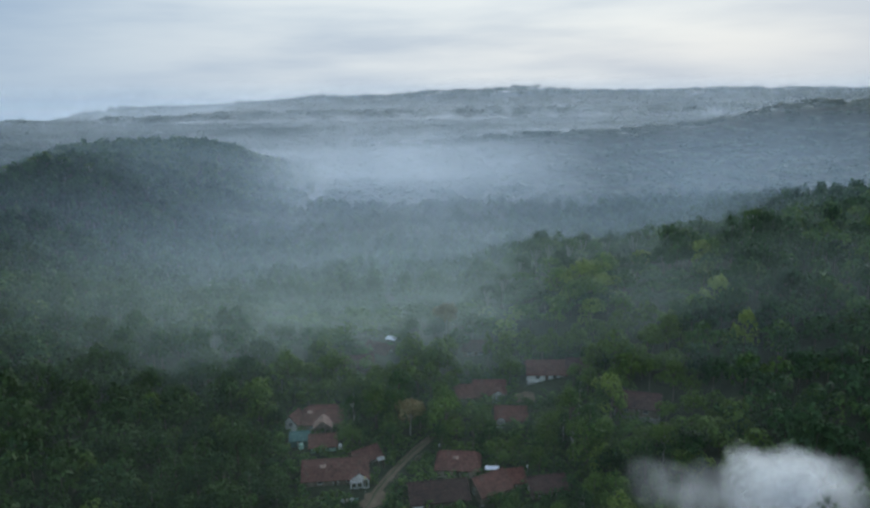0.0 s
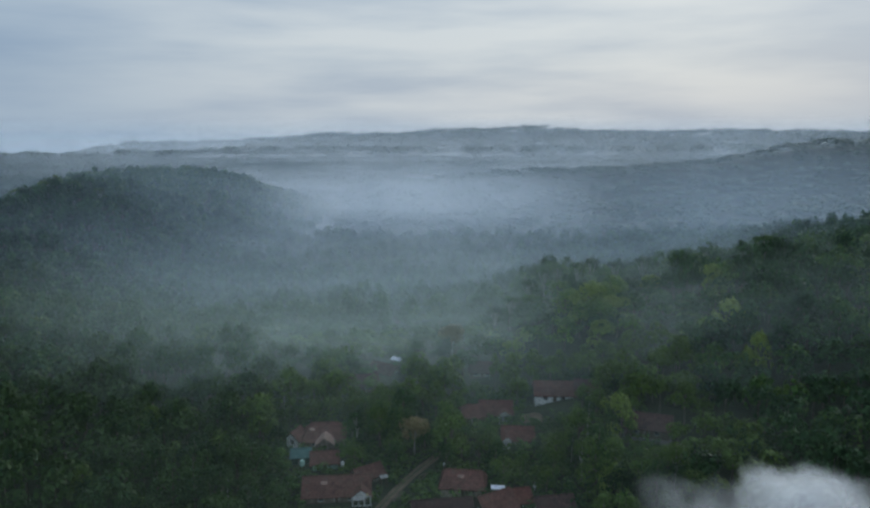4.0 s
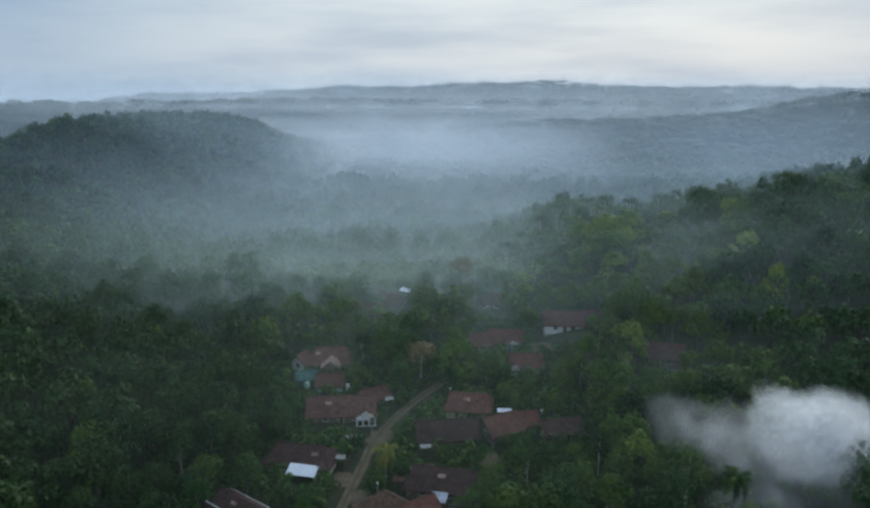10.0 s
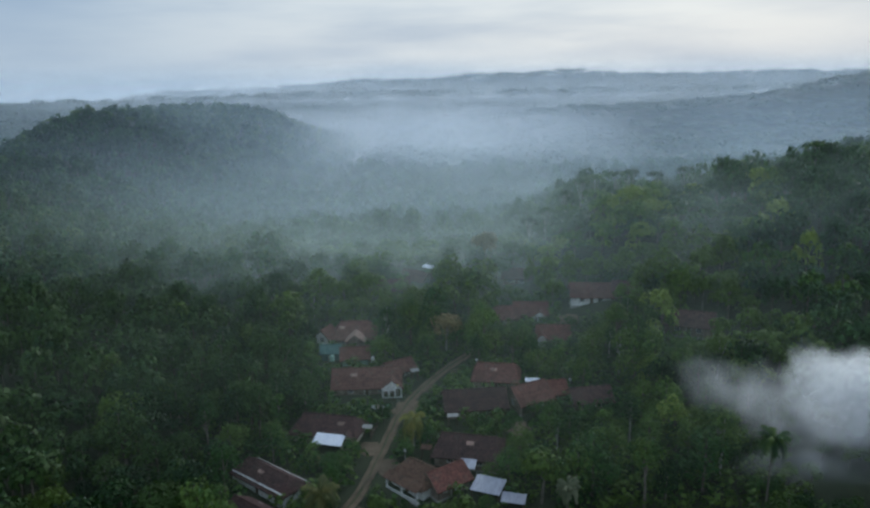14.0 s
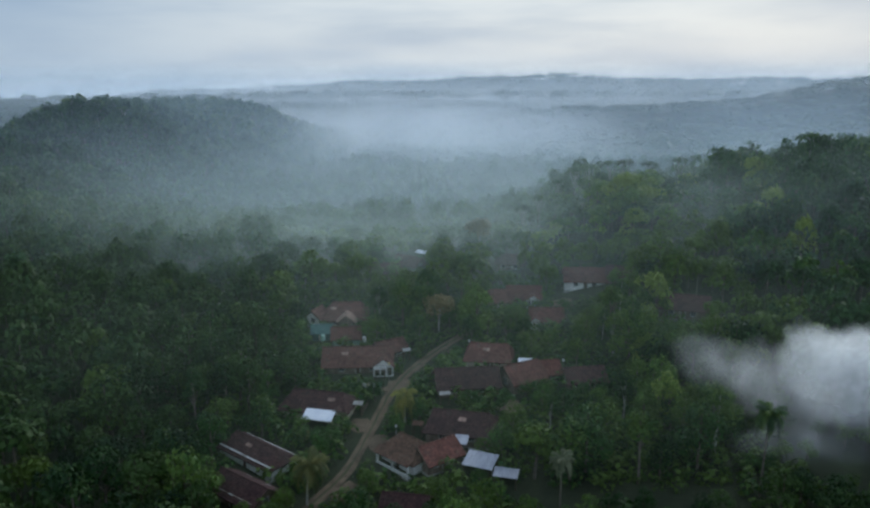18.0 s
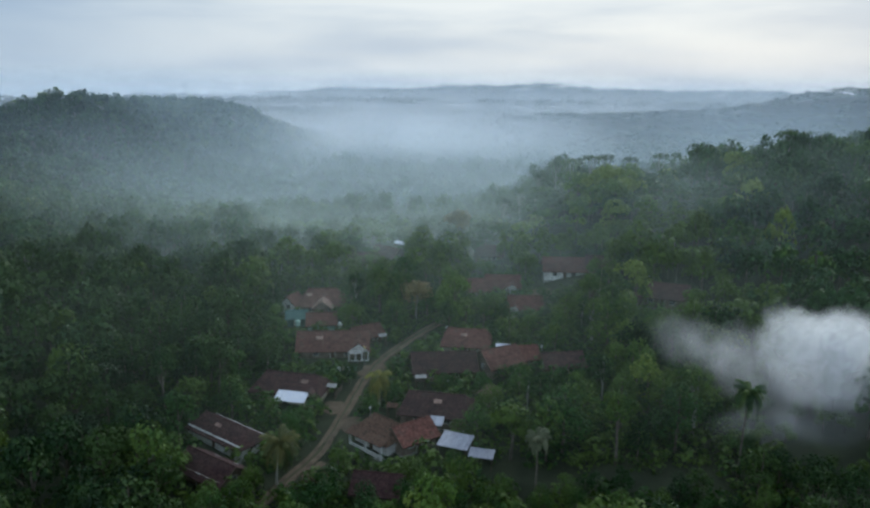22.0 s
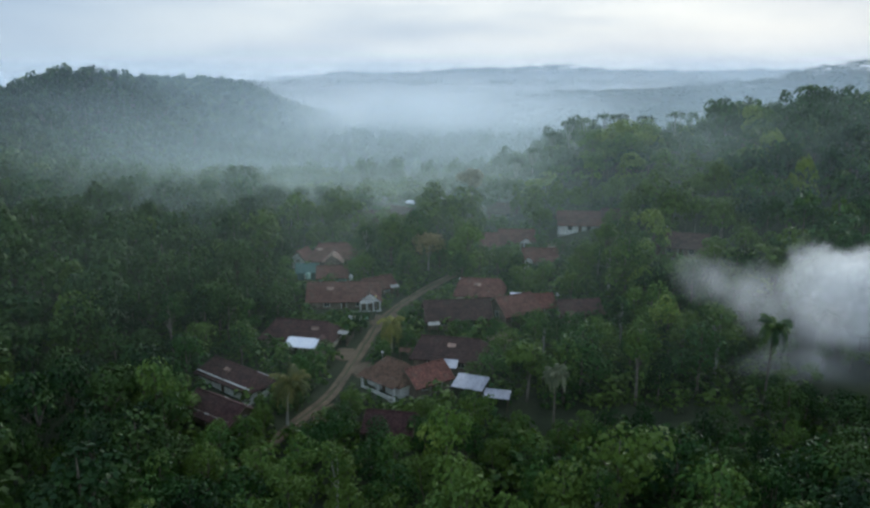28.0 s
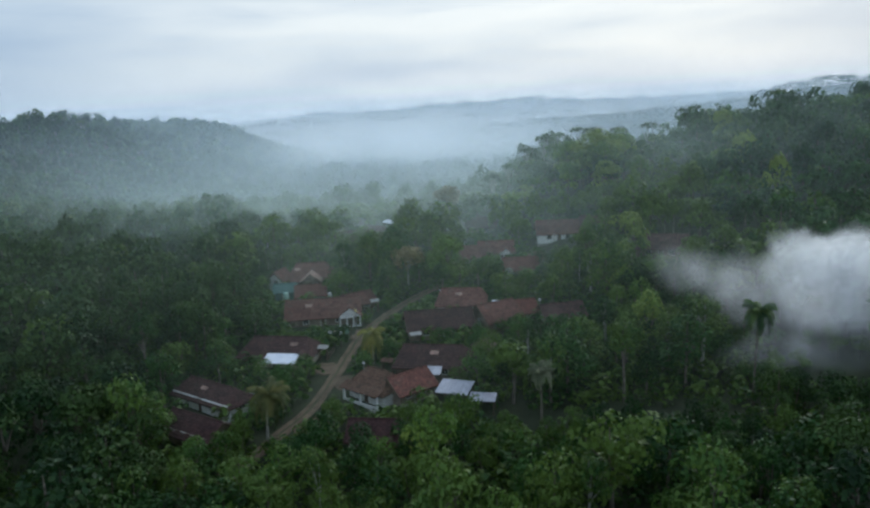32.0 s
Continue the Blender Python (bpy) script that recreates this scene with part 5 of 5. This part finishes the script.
# shallow ground haze between the houses
for y, alpha in [(114, 0.006), (126, 0.010), (140, 0.018), (157, 0.040), (176, 0.080), (198, 0.085)]:
    rise = 0.085 * (min(y, 175) - 95)
    mist_sheet(y, -y * 0.8, y * 0.8, rise + 19, mist_material("ground_haze", alpha, 0.06 * y, y * 0.52, rise + 4, rise + 17, 35, (0.68, 0.78, 0.70)))
# pale mist that fills the valley
for y, alpha, xm, xw, zf, zn, size in [
    (190, 0.045, -16, 60, 0, 20, 40),
    (206, 0.05, -16, 66, 0, 21, 45),
    (228, 0.06, -16, 74, -2, 22, 45),
    (255, 0.075, -14, 84, -2, 24, 50),
    (295, 0.10, -12, 98, -2, 26, 55),
    (340, 0.11, -10, 116, -2, 29, 60),
    (395, 0.12, -10, 140, -2, 32, 70),
    (460, 0.14, -12, 175, -4, 35, 100),
]:
    mist_sheet(y, xm - xw, xm + xw, zn + 2, mist_material("valley_mist", alpha, xm, xw, zf, zn, size, (0.72, 0.78, 0.84)))

y = 515.0
while y < 840:
    top = 36 - 20 * (y - 515) / 325
    mist_sheet(y, -0.6 * y, 0.5 * y, top + 2, mist_material("valley_mist", 0.13, -0.09 * y, 0.40 * y, -10, top, 130, (0.80, 0.84, 0.88), 0.2))
    y *= 1.05
y = 930.0
while y < 2900:
    alpha = 0.15 - 0.10 * sstep(1000, 2400, y)
    mist_sheet(y, -0.75 * y, 0.75 * y, 22, mist_material("valley_mist", alpha, 0.02 * y, 0.66 * y, -12, 18, 40 + y * 0.18, (0.84, 0.87, 0.90), 0.1))
    y *= 1.07

# smoke: billows of fine droplets in many thin layers, dense in the puffs and fading at the rim
PUFFS = [(57, 14.2, 7.0, 5.2, 1.1), (53.5, 16.2, 4.0, 3.4, 1.0), (61, 15.4, 6.0, 4.8, 1.0), (51, 13.4, 3.8, 3.6, 0.55), (55.5, 9.4, 5.2, 5.8, 0.75), (61, 8.8, 5.6, 5.8, 0.7), (67, 12.0, 6.0, 5.6, 0.7), (66, 6.6, 6.0, 4.6, 0.4),
         (36.8, 14.6, 4.4, 3.3, 0.17), (41.2, 13.8, 4.6, 3.8, 0.16), (45.6, 13.4, 4.4, 4.2, 0.21), (44.8, 10.0, 4.4, 4.2, 0.15), (49.5, 8.4, 4.6, 5.0, 0.24),
         (51.5, 4.4, 2.0, 3.6, 0.34), (49, 2.8, 9.0, 3.6, 0.22), (58, 3.0, 8.0, 3.6, 0.2)]


def smoke_material(name, tone):
    m = bpy.data.materials.new(name)
    m.use_nodes = True
    n, l = m.node_tree.nodes, m.node_tree.links
    n.clear()

    def calc(kind, op, a, b=None):
        node = n.new(kind)
        node.operation = op
        for k, v in enumerate((a, b)):
            if isinstance(v, (float, int, tuple)):
                node.inputs[k].default_value = v
            elif v is not None:
                l.new(v, node.inputs[k])
        return node.outputs["Value"] if op in ("LENGTH", "ADD_VALUE") or kind == "ShaderNodeMath" else node.outputs[0]

    geo = n.new("ShaderNodeNewGeometry")
    pos = geo.outputs["Position"]
    for scale, size in ((0.16, 5.0), (0.45, 2.2), (1.3, 0.7)):
        t = n.new("ShaderNodeTexNoise")
        t.inputs["Scale"].default_value, t.inputs["Detail"].default_value = scale, 2.0
        l.new(geo.outputs["Position"], t.inputs["Vector"])
        off = calc("ShaderNodeVectorMath", "SUBTRACT", t.outputs["Color"], (0.5, 0.5, 0.5))
        off = calc("ShaderNodeVectorMath", "MULTIPLY", off, (size, 0.0, size))
        pos = calc("ShaderNodeVectorMath", "ADD", pos, off)
    total = None
    for x, z, rx, rz, w in PUFFS:
        y, ry = (100.0, 7.0) if z > 5 else (96.5, 4.0)
        q = calc("ShaderNodeVectorMath", "SUBTRACT", pos, (float(x), y, float(z)))
        q = calc("ShaderNodeVectorMath", "DIVIDE", q, (rx, ry, rz))
        d = calc("ShaderNodeVectorMath", "LENGTH", q)
        mr = n.new("ShaderNodeMapRange")
        mr.interpolation_type = "SMOOTHSTEP"
        mr.inputs["From Min"].default_value, mr.inputs["From Max"].default_value = 0.45, 1.05
        mr.inputs["To Min"].default_value, mr.inputs["To Max"].default_value = 0.17 * w, 0.0
        l.new(d, mr.inputs["Value"])
        total = mr.outputs[0] if total is None else calc("ShaderNodeMath", "ADD", total, mr.outputs[0])
    t = n.new("ShaderNodeTexNoise")
    t.inputs["Scale"].default_value, t.inputs["Detail"].default_value = 0.33, 4.0
    l.new(geo.outputs["Position"], t.inputs["Vector"])
    mr = n.new("ShaderNodeMapRange")
    mr.inputs["From Min"].default_value, mr.inputs["From Max"].default_value = 0.32, 0.64
    mr.inputs["To Min"].default_value, mr.inputs["To Max"].default_value = 0.45, 1.3
    l.new(t.outputs["Fac"], mr.inputs["Value"])
    total = calc("ShaderNodeMath", "MULTIPLY", total, mr.outputs[0])
    total = calc("ShaderNodeMath", "MINIMUM", total, 0.34)
    d, tl, tp = n.new("ShaderNodeBsdfDiffuse"), n.new("ShaderNodeBsdfTranslucent"), n.new("ShaderNodeBsdfTransparent")
    d.inputs[0].default_value = tl.inputs[0].default_value = (*tone, 1)
    for node, z in ((d, 1.0), (tl, -1.0)):
        nv = n.new("ShaderNodeCombineXYZ")
        nv.inputs[2].default_value = z
        l.new(nv.outputs[0], node.inputs["Normal"])
    add, mx, out = n.new("ShaderNodeAddShader"), n.new("ShaderNodeMixShader"), n.new("ShaderNodeOutputMaterial")
    l.new(d.outputs[0], add.inputs[0])
    l.new(tl.outputs[0], add.inputs[1])
    l.new(total, mx.inputs[0])
    l.new(tp.outputs[0], mx.inputs[1])
    l.new(add.outputs[0], mx.inputs[2])
    l.new(mx.outputs[0], out.inputs[0])
    return m


vs, fs = [], []
for k in range(15):
    y0 = 93.5 + 0.95 * k
    for i in range(13):
        x = 28 + 4.0 * i
        y = y0 + 1.6 * noise.noise((x * 0.12, y0 * 0.3, 2.0)) - 0.004 * (x - 52) ** 2
        vs += [(x, y, -1.0), (x, y + 0.8, 10.0), (x, y + 1.2, 24.0)]
    b = k * 39
    fs += [(b + 3 * i + j, b + 3 * i + 3 + j, b + 3 * i + 4 + j, b + 3 * i + 1 + j) for i in range(12) for j in range(2)]
tagged(new("smoke_plume", raw_mesh("smoke_plume", vs, fs, smoke_material("wood_smoke", (0.86, 0.86, 0.86)))), "billowing pale grey smoke drifting over trees from a fire", "smoke", kind="stuff")
